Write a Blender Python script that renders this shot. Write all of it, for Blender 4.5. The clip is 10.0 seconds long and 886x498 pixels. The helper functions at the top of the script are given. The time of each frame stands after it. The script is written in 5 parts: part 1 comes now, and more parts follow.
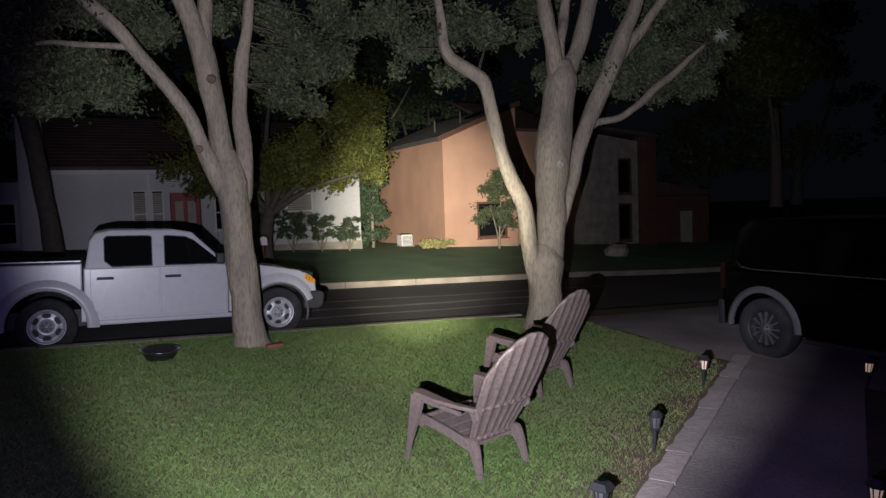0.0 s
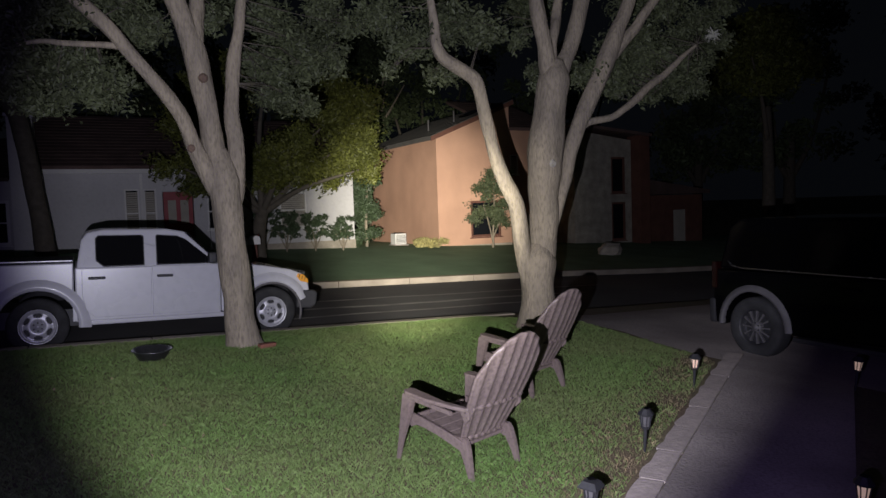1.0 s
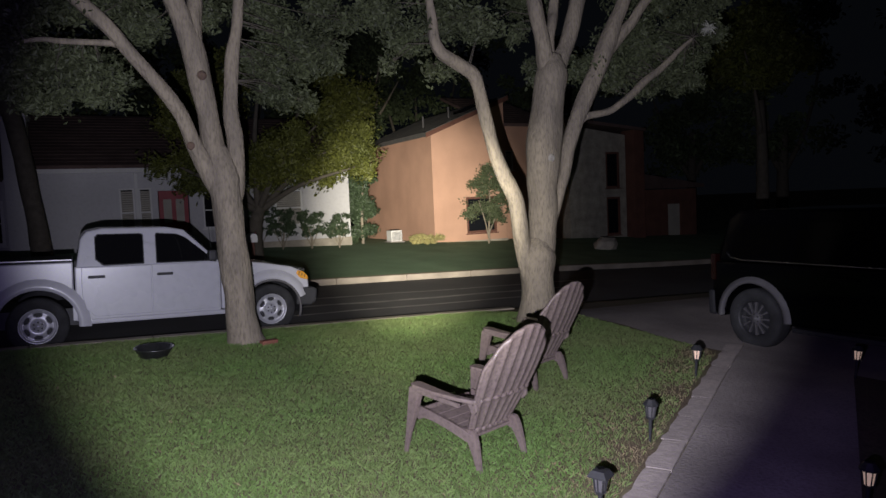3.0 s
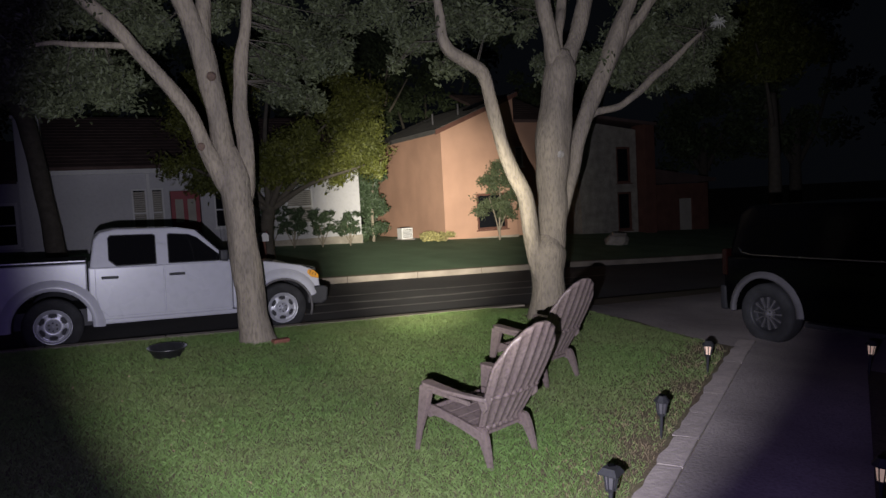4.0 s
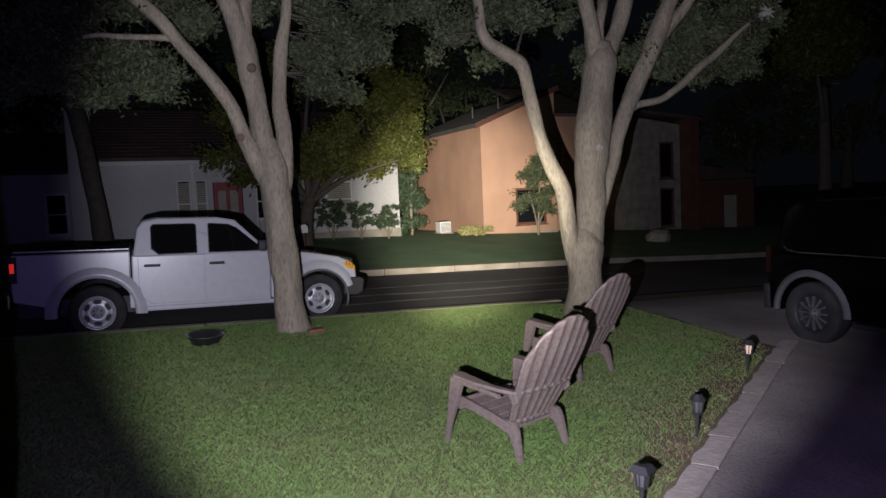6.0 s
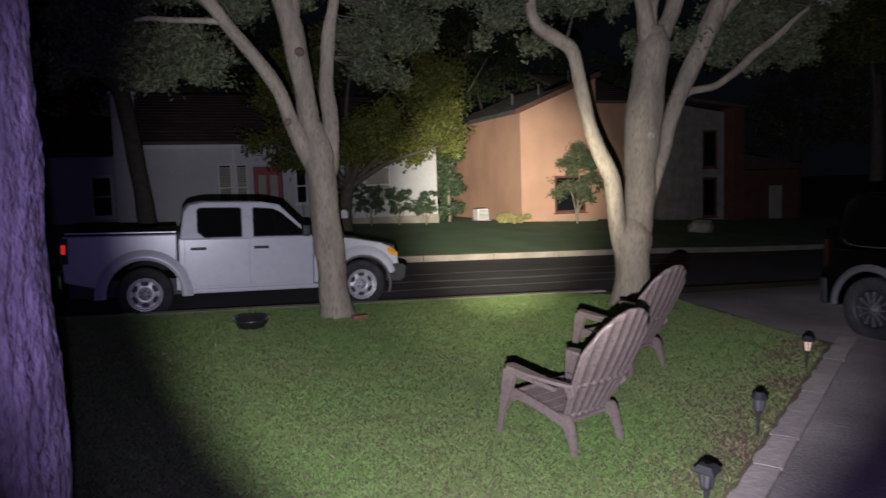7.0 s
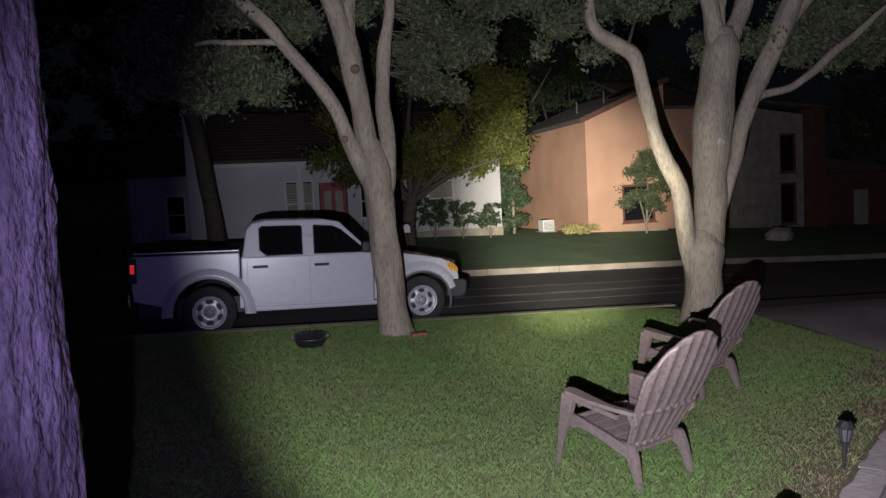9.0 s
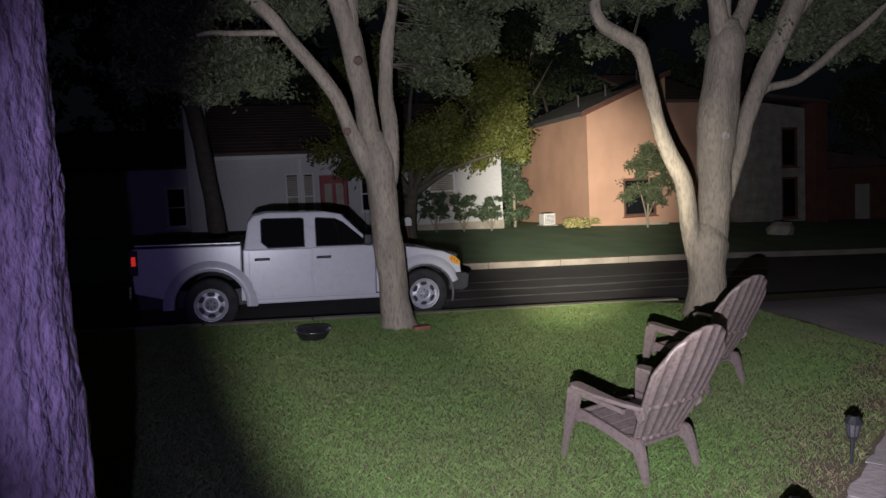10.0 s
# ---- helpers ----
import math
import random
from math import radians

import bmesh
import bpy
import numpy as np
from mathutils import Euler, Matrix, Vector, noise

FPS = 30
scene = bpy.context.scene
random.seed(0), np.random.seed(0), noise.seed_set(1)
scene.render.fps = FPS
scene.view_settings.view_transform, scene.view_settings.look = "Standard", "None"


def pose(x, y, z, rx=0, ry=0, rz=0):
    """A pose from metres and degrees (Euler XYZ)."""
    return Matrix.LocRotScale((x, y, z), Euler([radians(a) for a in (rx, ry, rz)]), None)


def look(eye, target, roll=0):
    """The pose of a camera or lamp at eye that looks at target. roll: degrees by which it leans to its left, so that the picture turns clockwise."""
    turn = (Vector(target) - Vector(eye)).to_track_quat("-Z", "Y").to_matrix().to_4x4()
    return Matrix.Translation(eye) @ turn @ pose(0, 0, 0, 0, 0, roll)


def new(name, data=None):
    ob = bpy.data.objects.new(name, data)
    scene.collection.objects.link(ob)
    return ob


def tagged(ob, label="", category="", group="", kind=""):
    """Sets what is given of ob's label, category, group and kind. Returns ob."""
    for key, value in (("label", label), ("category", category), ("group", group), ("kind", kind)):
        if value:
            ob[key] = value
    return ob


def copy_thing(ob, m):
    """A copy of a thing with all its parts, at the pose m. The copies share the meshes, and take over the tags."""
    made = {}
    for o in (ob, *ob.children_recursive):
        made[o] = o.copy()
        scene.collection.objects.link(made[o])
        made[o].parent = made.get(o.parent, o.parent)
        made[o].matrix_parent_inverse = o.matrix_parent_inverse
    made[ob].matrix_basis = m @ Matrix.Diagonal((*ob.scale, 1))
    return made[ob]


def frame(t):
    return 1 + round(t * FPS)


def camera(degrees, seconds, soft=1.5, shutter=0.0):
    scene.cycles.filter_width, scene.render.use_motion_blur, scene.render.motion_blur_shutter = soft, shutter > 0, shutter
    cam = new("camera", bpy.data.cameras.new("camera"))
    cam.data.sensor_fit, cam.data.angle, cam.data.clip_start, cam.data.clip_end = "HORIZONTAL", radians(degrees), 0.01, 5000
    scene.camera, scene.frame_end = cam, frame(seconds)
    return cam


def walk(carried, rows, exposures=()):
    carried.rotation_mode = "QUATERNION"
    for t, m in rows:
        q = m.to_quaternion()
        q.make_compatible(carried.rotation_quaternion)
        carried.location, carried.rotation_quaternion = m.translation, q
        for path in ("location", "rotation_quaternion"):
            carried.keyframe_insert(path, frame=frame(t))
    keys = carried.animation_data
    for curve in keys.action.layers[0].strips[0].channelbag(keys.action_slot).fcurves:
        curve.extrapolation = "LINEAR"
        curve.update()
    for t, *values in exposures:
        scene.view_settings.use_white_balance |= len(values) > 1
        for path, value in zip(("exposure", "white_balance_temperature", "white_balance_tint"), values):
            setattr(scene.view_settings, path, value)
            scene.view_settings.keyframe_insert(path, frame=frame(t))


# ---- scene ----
cam = camera(64.7, 10.0, soft=1.5, shutter=0.6)
PATH = [
    (0, (0.169, -0.115, 1.990), (1.071, 1.666, 1.874), -1.90),
    (0.5, (0.177, -0.117, 1.996), (1.084, 1.662, 1.877), -2.01),
    (1, (0.187, -0.134, 1.997), (1.103, 1.639, 1.877), -1.92),
    (1.5, (0.206, -0.142, 1.996), (1.134, 1.625, 1.874), -1.94),
    (2, (0.207, -0.145, 2.000), (1.146, 1.617, 1.872), -2.05),
    (3.5, (0.056, -0.103, 1.967), (0.977, 1.667, 1.836), -2.83),
    (4, (0.105, -0.132, 1.989), (1.008, 1.648, 1.852), -3.10),
    (4.5, (0.286, -0.195, 1.990), (1.149, 1.603, 1.848), -3.25),
    (5, (0.393, -0.239, 2.005), (1.219, 1.577, 1.861), -3.29),
    (6.5, (0.063, -0.040, 1.941), (0.844, 1.795, 1.783), -1.93),
    (7, (0.051, 0.036, 1.969), (0.762, 1.896, 1.788), -1.83),
    (7.5, (0.167, 0.128, 1.997), (0.757, 2.031, 1.818), -2.14),
    (8, (0.258, 0.169, 2.003), (0.811, 2.084, 1.837), -2.38),
    (8.5, (0.259, 0.182, 1.999), (0.787, 2.105, 1.848), -2.84),
    (9, (0.227, 0.184, 2.008), (0.757, 2.108, 1.867), -3.04),
    (9.5, (0.208, 0.212, 2.008), (0.760, 2.129, 1.855), -3.08),
    (10, (0.193, 0.237, 2.004), (0.723, 2.158, 1.844), -2.85),
]
walk(cam, [(t, look(eye, target, roll)) for t, eye, target, roll in PATH])

# ---- light: a torch held beside the camera, night sky ----
world = bpy.data.worlds.new("night_sky")
scene.world = world
world.use_nodes = True
world.node_tree.nodes["Background"].inputs[0].default_value = (0.30, 0.36, 0.50, 1)
world.node_tree.nodes["Background"].inputs[1].default_value = 0.0055

TORCH = Vector((0.02, 0.06, 1.76))


def torch_beam(name, target, watts, half_angle, blend, colour, size=0.012):
    data = bpy.data.lights.new(name, "SPOT")
    data.energy, data.color, data.spot_size, data.spot_blend, data.shadow_soft_size = watts, colour, radians(2 * half_angle), blend, size
    ob = new(name, data)
    ob.matrix_world = look(TORCH, target)
    return ob


AIM = Vector((11.9, 24.3, 1.7))
SPILL = (11.7, 23.0, 2.1)
torch_beam("torch_hotspot", AIM, 42000, 10.0, 1.0, (1.0, 0.93, 0.78))
torch_beam("torch_corona", AIM, 3600, 15.0, 1.0, (1.0, 0.95, 0.84))
torch_beam("torch_spill", SPILL, 1780, 32.4, 0.36, (0.93, 0.93, 1.05))
torch_beam("torch_fringe", SPILL, 225, 43.0, 0.35, (0.42, 0.32, 1.0))
scene.view_settings.exposure = 0.0


# ---- materials ----
def material(name, base, rough=0.8, metal=0.0, vary=0.25, scale=6.0, fine=60.0, bump=0.15, bump_scale=None, tint=None,
             island=0.0, per_object=0.0, coat=0.0, spec=0.5, stretch=(1, 1, 1), through_light=0.0):
    """A surface with broad stains and fine grain: base colour varied at two scales, roughness and bump by noise."""
    m = bpy.data.materials.new(name)
    m.use_nodes = True
    nt = m.node_tree
    b = nt.nodes["Principled BSDF"]
    tex = nt.nodes.new("ShaderNodeTexCoord")
    mp = nt.nodes.new("ShaderNodeMapping")
    mp.inputs["Scale"].default_value = stretch
    nt.links.new(tex.outputs["Object"], mp.inputs["Vector"])

    def noise_at(s, detail):
        n = nt.nodes.new("ShaderNodeTexNoise")
        n.inputs["Scale"].default_value, n.inputs["Detail"].default_value = s, detail
        nt.links.new(mp.outputs[0], n.inputs["Vector"])
        return n.outputs["Fac"]

    def mix(fac, a, c):
        n = nt.nodes.new("ShaderNodeMix")
        n.data_type = "RGBA"
        for sock, v in ((n.inputs[0], fac), (n.inputs[6], a), (n.inputs[7], c)):
            if hasattr(v, "is_linked"):
                nt.links.new(v, sock)
            else:
                sock.default_value = v
        return n.outputs[2]

    def ramp(fac, lo, hi):
        n = nt.nodes.new("ShaderNodeMapRange")
        n.inputs["From Min"].default_value, n.inputs["From Max"].default_value = lo, hi
        nt.links.new(fac, n.inputs["Value"])
        return n.outputs[0]

    def shade(c, k):
        return (*[min(1, v * k) for v in c], 1)

    big, small = noise_at(scale, 4), noise_at(fine, 3)
    second = tint or [v * (1 - 0.8 * vary) for v in base]
    col = mix(ramp(big, 0.32, 0.68), shade(base, 1 + vary * 0.4), shade(second, 1))
    half = nt.nodes.new("ShaderNodeMath")
    half.operation = "MULTIPLY"
    half.inputs[1].default_value = min(0.75, vary * 1.4)
    nt.links.new(ramp(small, 0.45, 0.75), half.inputs[0])
    col = mix(half.outputs[0], col, shade(base, 0.45))
    for amount, kind in ((island, "island"), (per_object, "object")):
        if amount:
            src = nt.nodes.new("ShaderNodeNewGeometry").outputs["Random Per Island"] if kind == "island" else nt.nodes.new("ShaderNodeObjectInfo").outputs["Random"]
            hsv = nt.nodes.new("ShaderNodeHueSaturation")
            rng = nt.nodes.new("ShaderNodeMapRange")
            rng.inputs["To Min"].default_value, rng.inputs["To Max"].default_value = 1 - amount, 1 + amount
            nt.links.new(src, rng.inputs["Value"])
            nt.links.new(rng.outputs[0], hsv.inputs["Value"])
            nt.links.new(col, hsv.inputs["Color"])
            col = hsv.outputs[0]
    nt.links.new(col, b.inputs["Base Color"])
    rr = nt.nodes.new("ShaderNodeMapRange")
    rr.inputs["To Min"].default_value, rr.inputs["To Max"].default_value = max(0.02, rough - 0.1), min(1, rough + 0.1)
    nt.links.new(big, rr.inputs["Value"])
    nt.links.new(rr.outputs[0], b.inputs["Roughness"])
    b.inputs["Metallic"].default_value = metal
    b.inputs["Coat Weight"].default_value = coat
    b.inputs["Specular IOR Level"].default_value = spec
    if through_light:
        tl, blend = nt.nodes.new("ShaderNodeBsdfTranslucent"), nt.nodes.new("ShaderNodeMixShader")
        blend.inputs[0].default_value = through_light
        nt.links.new(col, tl.inputs["Color"])
        nt.links.new(b.outputs[0], blend.inputs[1])
        nt.links.new(tl.outputs[0], blend.inputs[2])
        nt.links.new(blend.outputs[0], nt.nodes["Material Output"].inputs["Surface"])
    if bump:
        bp = nt.nodes.new("ShaderNodeBump")
        bp.inputs["Strength"].default_value, bp.inputs["Distance"].default_value = bump, 0.02
        nt.links.new(noise_at(bump_scale, 4) if bump_scale else small, bp.inputs["Height"])
        nt.links.new(bp.outputs[0], b.inputs["Normal"])
    return m


def glass(name, base, rough=0.03):
    m = bpy.data.materials.new(name)
    m.use_nodes = True
    b = m.node_tree.nodes["Principled BSDF"]
    b.inputs["Base Color"].default_value = (*base, 1)
    b.inputs["Roughness"].default_value = rough
    b.inputs["Specular IOR Level"].default_value = 0.35
    return m


def glow(name, colour, strength):
    m = bpy.data.materials.new(name)
    m.use_nodes = True
    b = m.node_tree.nodes["Principled BSDF"]
    b.inputs["Base Color"].default_value = (*colour, 1)
    b.inputs["Emission Color"].default_value = (*colour, 1)
    b.inputs["Emission Strength"].default_value = strength
    return m


SOIL = material("lawn_soil", (0.15, 0.135, 0.075), 0.95, vary=0.5, scale=1.4, fine=30, bump=0.6, tint=(0.17, 0.12, 0.08))
GRASS = material("grass_blade", (0.170, 0.275, 0.080), 0.6, vary=0.3, scale=0.8, fine=8, bump=0, tint=(0.22, 0.275, 0.105), island=0.28, spec=0.3, through_light=0.35)
LAWN = material("far_turf", (0.15, 0.245, 0.14), 0.9, vary=0.35, scale=0.9, fine=45, bump=0.5, tint=(0.11, 0.19, 0.10))
TWIG = material("twig_bark", (0.11, 0.095, 0.075), 0.95, vary=0.3, scale=8, fine=50, bump=0.3)
ASPHALT = material("asphalt", (0.098, 0.096, 0.098), 0.85, vary=0.4, scale=0.5, fine=45, bump=0.5)
CONCRETE = material("concrete", (0.43, 0.375, 0.355), 0.9, vary=0.4, scale=0.9, fine=35, bump=0.3)
KERB = material("kerb_concrete", (0.33, 0.285, 0.235), 0.9, vary=0.4, scale=1.5, fine=30, bump=0.3)
PAVER = material("paver_stone", (0.50, 0.43, 0.40), 0.9, vary=0.22, scale=5, fine=25, bump=0.3, per_object=0.09)
OLDBARK = material("furrowed_bark", (0.34, 0.30, 0.265), 0.95, vary=0.75, scale=9, fine=55, bump=1.0, bump_scale=48, stretch=(1, 1, 0.5), tint=(0.24, 0.21, 0.185))
BARK = material("oak_bark", (0.30, 0.255, 0.19), 0.95, vary=0.5, scale=6, fine=38, bump=1.0, bump_scale=34, stretch=(1, 1, 0.3), tint=(0.25, 0.215, 0.17))
LEAF = material("oak_leaf", (0.108, 0.126, 0.064), 0.6, vary=0.3, scale=2, fine=20, bump=0, island=0.5, through_light=0.25)
YLEAF = material("maple_leaf", (0.135, 0.145, 0.030), 0.55, vary=0.35, scale=0.6, fine=9, bump=0, island=0.5, tint=(0.10, 0.115, 0.028), through_light=0.3)
SHRUB = material("shrub_leaf", (0.06, 0.09, 0.045), 0.5, vary=0.3, scale=2, fine=9, bump=0, island=0.45)
STRAW = material("dry_leaf", (0.27, 0.21, 0.12), 0.8, vary=0.3, scale=5, fine=30, bump=0, island=0.4)
WHITEWALL = material("white_siding", (0.60, 0.59, 0.60), 0.8, vary=0.12, scale=0.5, fine=12, bump=0.1)
TRIM = material("white_trim", (0.78, 0.77, 0.75), 0.7, vary=0.12, scale=1, fine=20, bump=0.05)
ORANGE = material("orange_stucco", (0.60, 0.355, 0.25), 0.92, vary=0.18, scale=0.7, fine=40, bump=0.3)
CREAM = material("cream_stone", (0.40, 0.37, 0.31), 0.9, vary=0.4, scale=2.5, fine=18, bump=0.5)
BROWNWOOD = material("brown_wood", (0.16, 0.07, 0.05), 0.8, vary=0.3, scale=2, fine=25, bump=0.2)
SHINGLE = material("roof_shingle", (0.13, 0.085, 0.075), 0.95, vary=0.35, scale=1.5, fine=20, bump=0.5, per_object=0.2)
GREYSHINGLE = material("grey_shingle", (0.12, 0.115, 0.11), 0.95, vary=0.3, scale=1.5, fine=20, bump=0.5, per_object=0.2)
FOUND = material("foundation", (0.45, 0.40, 0.33), 0.9, vary=0.35, scale=2, fine=25, bump=0.3)
REDDOOR = material("red_door", (0.30, 0.02, 0.03), 0.5, vary=0.15, scale=2, fine=20, bump=0)
PANE = glass("window_glass", (0.012, 0.013, 0.016))
BLIND = material("window_blind", (0.45, 0.42, 0.36), 0.8, vary=0.15, scale=2, fine=20, bump=0)
RESIN = material("brown_resin", (0.160, 0.122, 0.112), 0.45, vary=0.45, scale=5, fine=40, bump=0.1, tint=(0.21, 0.165, 0.148))
PAINT = material("white_car_paint", (0.50, 0.50, 0.545), 0.28, vary=0.10, scale=1.5, fine=9, bump=0, coat=0.8)
BLACKPAINT = material("black_car_paint", (0.002, 0.002, 0.0025), 0.1, vary=0.1, scale=1.5, fine=9, bump=0, spec=0.08)
RUBBER = material("tyre_rubber", (0.03, 0.03, 0.032), 0.85, vary=0.4, scale=6, fine=40, bump=0.2)
DARKPLASTIC = material("dark_plastic", (0.025, 0.025, 0.028), 0.6, vary=0.25, scale=6, fine=50, bump=0.1)
GREYPLASTIC = material("grey_plastic", (0.10, 0.095, 0.10), 0.6, vary=0.2, scale=5, fine=50, bump=0.05)
ALLOY = material("wheel_alloy", (0.50, 0.50, 0.54), 0.35, metal=0.3, vary=0.15, scale=8, fine=60, bump=0)
CHROME = material("steel", (0.55, 0.55, 0.57), 0.25, metal=1.0, vary=0.2, scale=8, fine=60, bump=0)
# faint emission stands in for torch light on the amber headlight
AMBER = glow("amber_lens_glow", (0.62, 0.27, 0.015), 0.06)
REDLENS = glow("red_lens", (0.85, 0.03, 0.02), 0.5)
LANTERN = glow("lantern_glass", (0.85, 0.60, 0.46), 0.28)
YOUNGLEAF = material("young_leaf", (0.125, 0.155, 0.08), 0.55, vary=0.3, scale=2, fine=9, bump=0, island=0.45, through_light=0.25)
FLOWER = material("bedding_flower", (0.36, 0.32, 0.13), 0.6, vary=0.3, scale=3, fine=20, bump=0, island=0.4)
CARGLASS = glass("tinted_glass", (0.006, 0.006, 0.007))
DARKGLASS = material("smoked_glass", (0.002, 0.002, 0.002), 0.08, vary=0.1, bump=0, spec=0.1)
FARLEAF = material("far_foliage", (0.07, 0.095, 0.04), 0.7, vary=0.4, scale=0.5, fine=4, bump=0, island=0.5)


# ---- shape helpers ----
def mesh_of(name, bm, mats, smooth=False):
    me = bpy.data.meshes.new(name)
    bm.normal_update()
    bm.to_mesh(me)
    bm.free()
    for m in (mats if isinstance(mats, (list, tuple)) else [mats]):
        me.materials.append(m)
    if smooth:
        me.shade_smooth()
    return me


def part(name, bm, mat, parent=None, label="", smooth=False, at=None):
    """Links a bmesh as ONE mesh object under a thing or a part."""
    ob = new(name, mesh_of(name, bm, mat, smooth))
    if at is not None:
        ob.matrix_basis = at
    if parent is not None:
        ob.parent = parent
    if label:
        ob["label"] = label
    return ob


def thing(name, m, label, category, group="", kind=""):
    """An Empty at the base of a thing."""
    ob = new(name)
    ob.empty_display_size = 0.1
    ob.matrix_basis = m
    return tagged(ob, label, category, group, kind)


def add_box(bm, x0, y0, z0, x1, y1, z1, bevel=0.0, m=None):
    r = bmesh.ops.create_cube(bm, size=1.0)
    vs = r["verts"]
    bmesh.ops.transform(bm, verts=vs, matrix=Matrix.Translation(((x0 + x1) / 2, (y0 + y1) / 2, (z0 + z1) / 2)) @ Matrix.Diagonal((abs(x1 - x0), abs(y1 - y0), abs(z1 - z0), 1)))
    if bevel:
        es = list({e for v in vs for e in v.link_edges})
        vs = list({v for f in bmesh.ops.bevel(bm, geom=es, offset=bevel, segments=2, profile=0.6, affect="EDGES")["faces"] for v in f.verts} | {v for v in vs if v.is_valid})
    if m is not None:
        bmesh.ops.transform(bm, verts=vs, matrix=m)
    return vs


def box(x0, y0, z0, x1, y1, z1, bevel=0.0):
    bm = bmesh.new()
    add_box(bm, x0, y0, z0, x1, y1, z1, bevel)
    return bm


def add_tube(bm, pts, radii, sides=10, lump=0.0, cap=True):
    """A tapering tube through points, with a lumpy skin."""
    pts = [Vector(p) for p in pts]
    rings = []
    side = Vector((0, 1, 0.01))
    for i, p in enumerate(pts):
        d = (pts[min(i + 1, len(pts) - 1)] - pts[max(i - 1, 0)]).normalized()
        side = (side - d * side.dot(d)).normalized()
        other = d.cross(side)
        ring = []
        for k in range(sides):
            a = 2 * math.pi * k / sides
            r = radii[i] * (1 + (lump * noise.noise(p * 2.3 + Vector((math.cos(a), math.sin(a), 0)) * 1.4) if lump else 0))
            ring.append(bm.verts.new(p + (side * math.cos(a) + other * math.sin(a)) * r))
        rings.append(ring)
    for a, b in zip(rings, rings[1:]):
        for k in range(sides):
            bm.faces.new((a[k], a[(k + 1) % sides], b[(k + 1) % sides], b[k]))
    if cap:
        bm.faces.new(rings[0][::-1])
        bm.faces.new(rings[-1])
    return bm


def smooth_path(pts, n=4):
    """Points and radii, rounded by a Catmull-Rom curve: (x, y, z, r) each."""
    out = []
    p = [np.array(q, float) for q in pts]
    p = [2 * p[0] - p[1]] + p + [2 * p[-1] - p[-2]]
    for i in range(1, len(p) - 2):
        for k in range(n):
            t = k / n
            out.append(0.5 * (2 * p[i] + (p[i + 1] - p[i - 1]) * t + (2 * p[i - 1] - 5 * p[i] + 4 * p[i + 1] - p[i + 2]) * t * t + (3 * p[i] - p[i - 1] - 3 * p[i + 1] + p[i + 2]) * t ** 3))
    out.append(p[-2])
    return [tuple(q[:3]) for q in out], [max(0.004, q[3]) for q in out]


def add_lathe(bm, profile, sides=24, m=None):
    """Turns (radius, z) pairs round the z axis."""
    rings = [[bm.verts.new((r * math.cos(2 * math.pi * k / sides), r * math.sin(2 * math.pi * k / sides), z)) for k in range(sides)] for r, z in profile]
    for a, b in zip(rings, rings[1:]):
        for k in range(sides):
            bm.faces.new((a[k], a[(k + 1) % sides], b[(k + 1) % sides], b[k]))
    bmesh.ops.remove_doubles(bm, verts=[v for r in rings for v in r], dist=1e-5)
    if m is not None:
        bmesh.ops.transform(bm, verts=[v for r in rings for v in r if v.is_valid], matrix=m)
    return bm


def lathe(profile, sides=24, m=None):
    return add_lathe(bmesh.new(), profile, sides, m)


def prism(outline, x0, x1, axis="y", bevel=0.0, segments=2):
    """A flat outline (pairs) drawn out along an axis: for y the pairs are (x, z), for x they are (y, z), for z they are (x, y)."""
    bm = bmesh.new()
    put = {"y": lambda a, b, c: (a, c, b), "x": lambda a, b, c: (c, a, b), "z": lambda a, b, c: (a, b, c)}[axis]
    lo = [bm.verts.new(put(a, b, x0)) for a, b in outline]
    hi = [bm.verts.new(put(a, b, x1)) for a, b in outline]
    n = len(outline)
    bm.faces.new(lo)
    bm.faces.new(hi[::-1])
    for i in range(n):
        bm.faces.new((lo[i], hi[i], hi[(i + 1) % n], lo[(i + 1) % n]))
    bmesh.ops.recalc_face_normals(bm, faces=bm.faces)
    if bevel:
        bmesh.ops.bevel(bm, geom=list(bm.edges), offset=bevel, segments=segments, profile=0.6, affect="EDGES")
    return bm


def sheet(name, verts, faces, mat, smooth=True):
    me = bpy.data.meshes.new(name)
    me.from_pydata(verts, [], faces)
    me.materials.append(mat)
    if smooth:
        me.shade_smooth()
    return new(name, me)


# ---- the lie of the land ----
KERB_Y, ROAD_Y, FAR_Y, HOUSE_Y = 10.30, 10.50, 17.0, 24.0


def ease(a, b, v):
    t = max(0.0, min(1.0, (v - a) / (b - a)))
    return t * t * (3 - 2 * t)


def level_x(x):
    return max(-25.0, min(40.0, x))


def road_z(x):
    return 0.14 - 0.033 * level_x(x)


def far_lift(x):
    """Raises the street's far side a little along its middle stretch, to fit the camera's view."""
    return 0.075 * ease(-6, 4, x) * (1 - ease(12, 18, x))


def road_top(x, y):
    w = (y - ROAD_Y) / (FAR_Y - ROAD_Y)
    return road_z(x) + 0.05 * math.sin(w * math.pi) + far_lift(x) * w * w


def kerb_z(x):
    return 0.312 - 0.039 * level_x(x)


def lawn_z(x, y):
    base = -0.233 - 0.0105 * level_x(x) + 0.0563 * max(-8.0, min(11.0, y))
    base -= 0.12 * ease(6.4, 8.6, x)
    w = ease(8.2, KERB_Y, y)
    return base * (1 - w) + kerb_z(x) * w


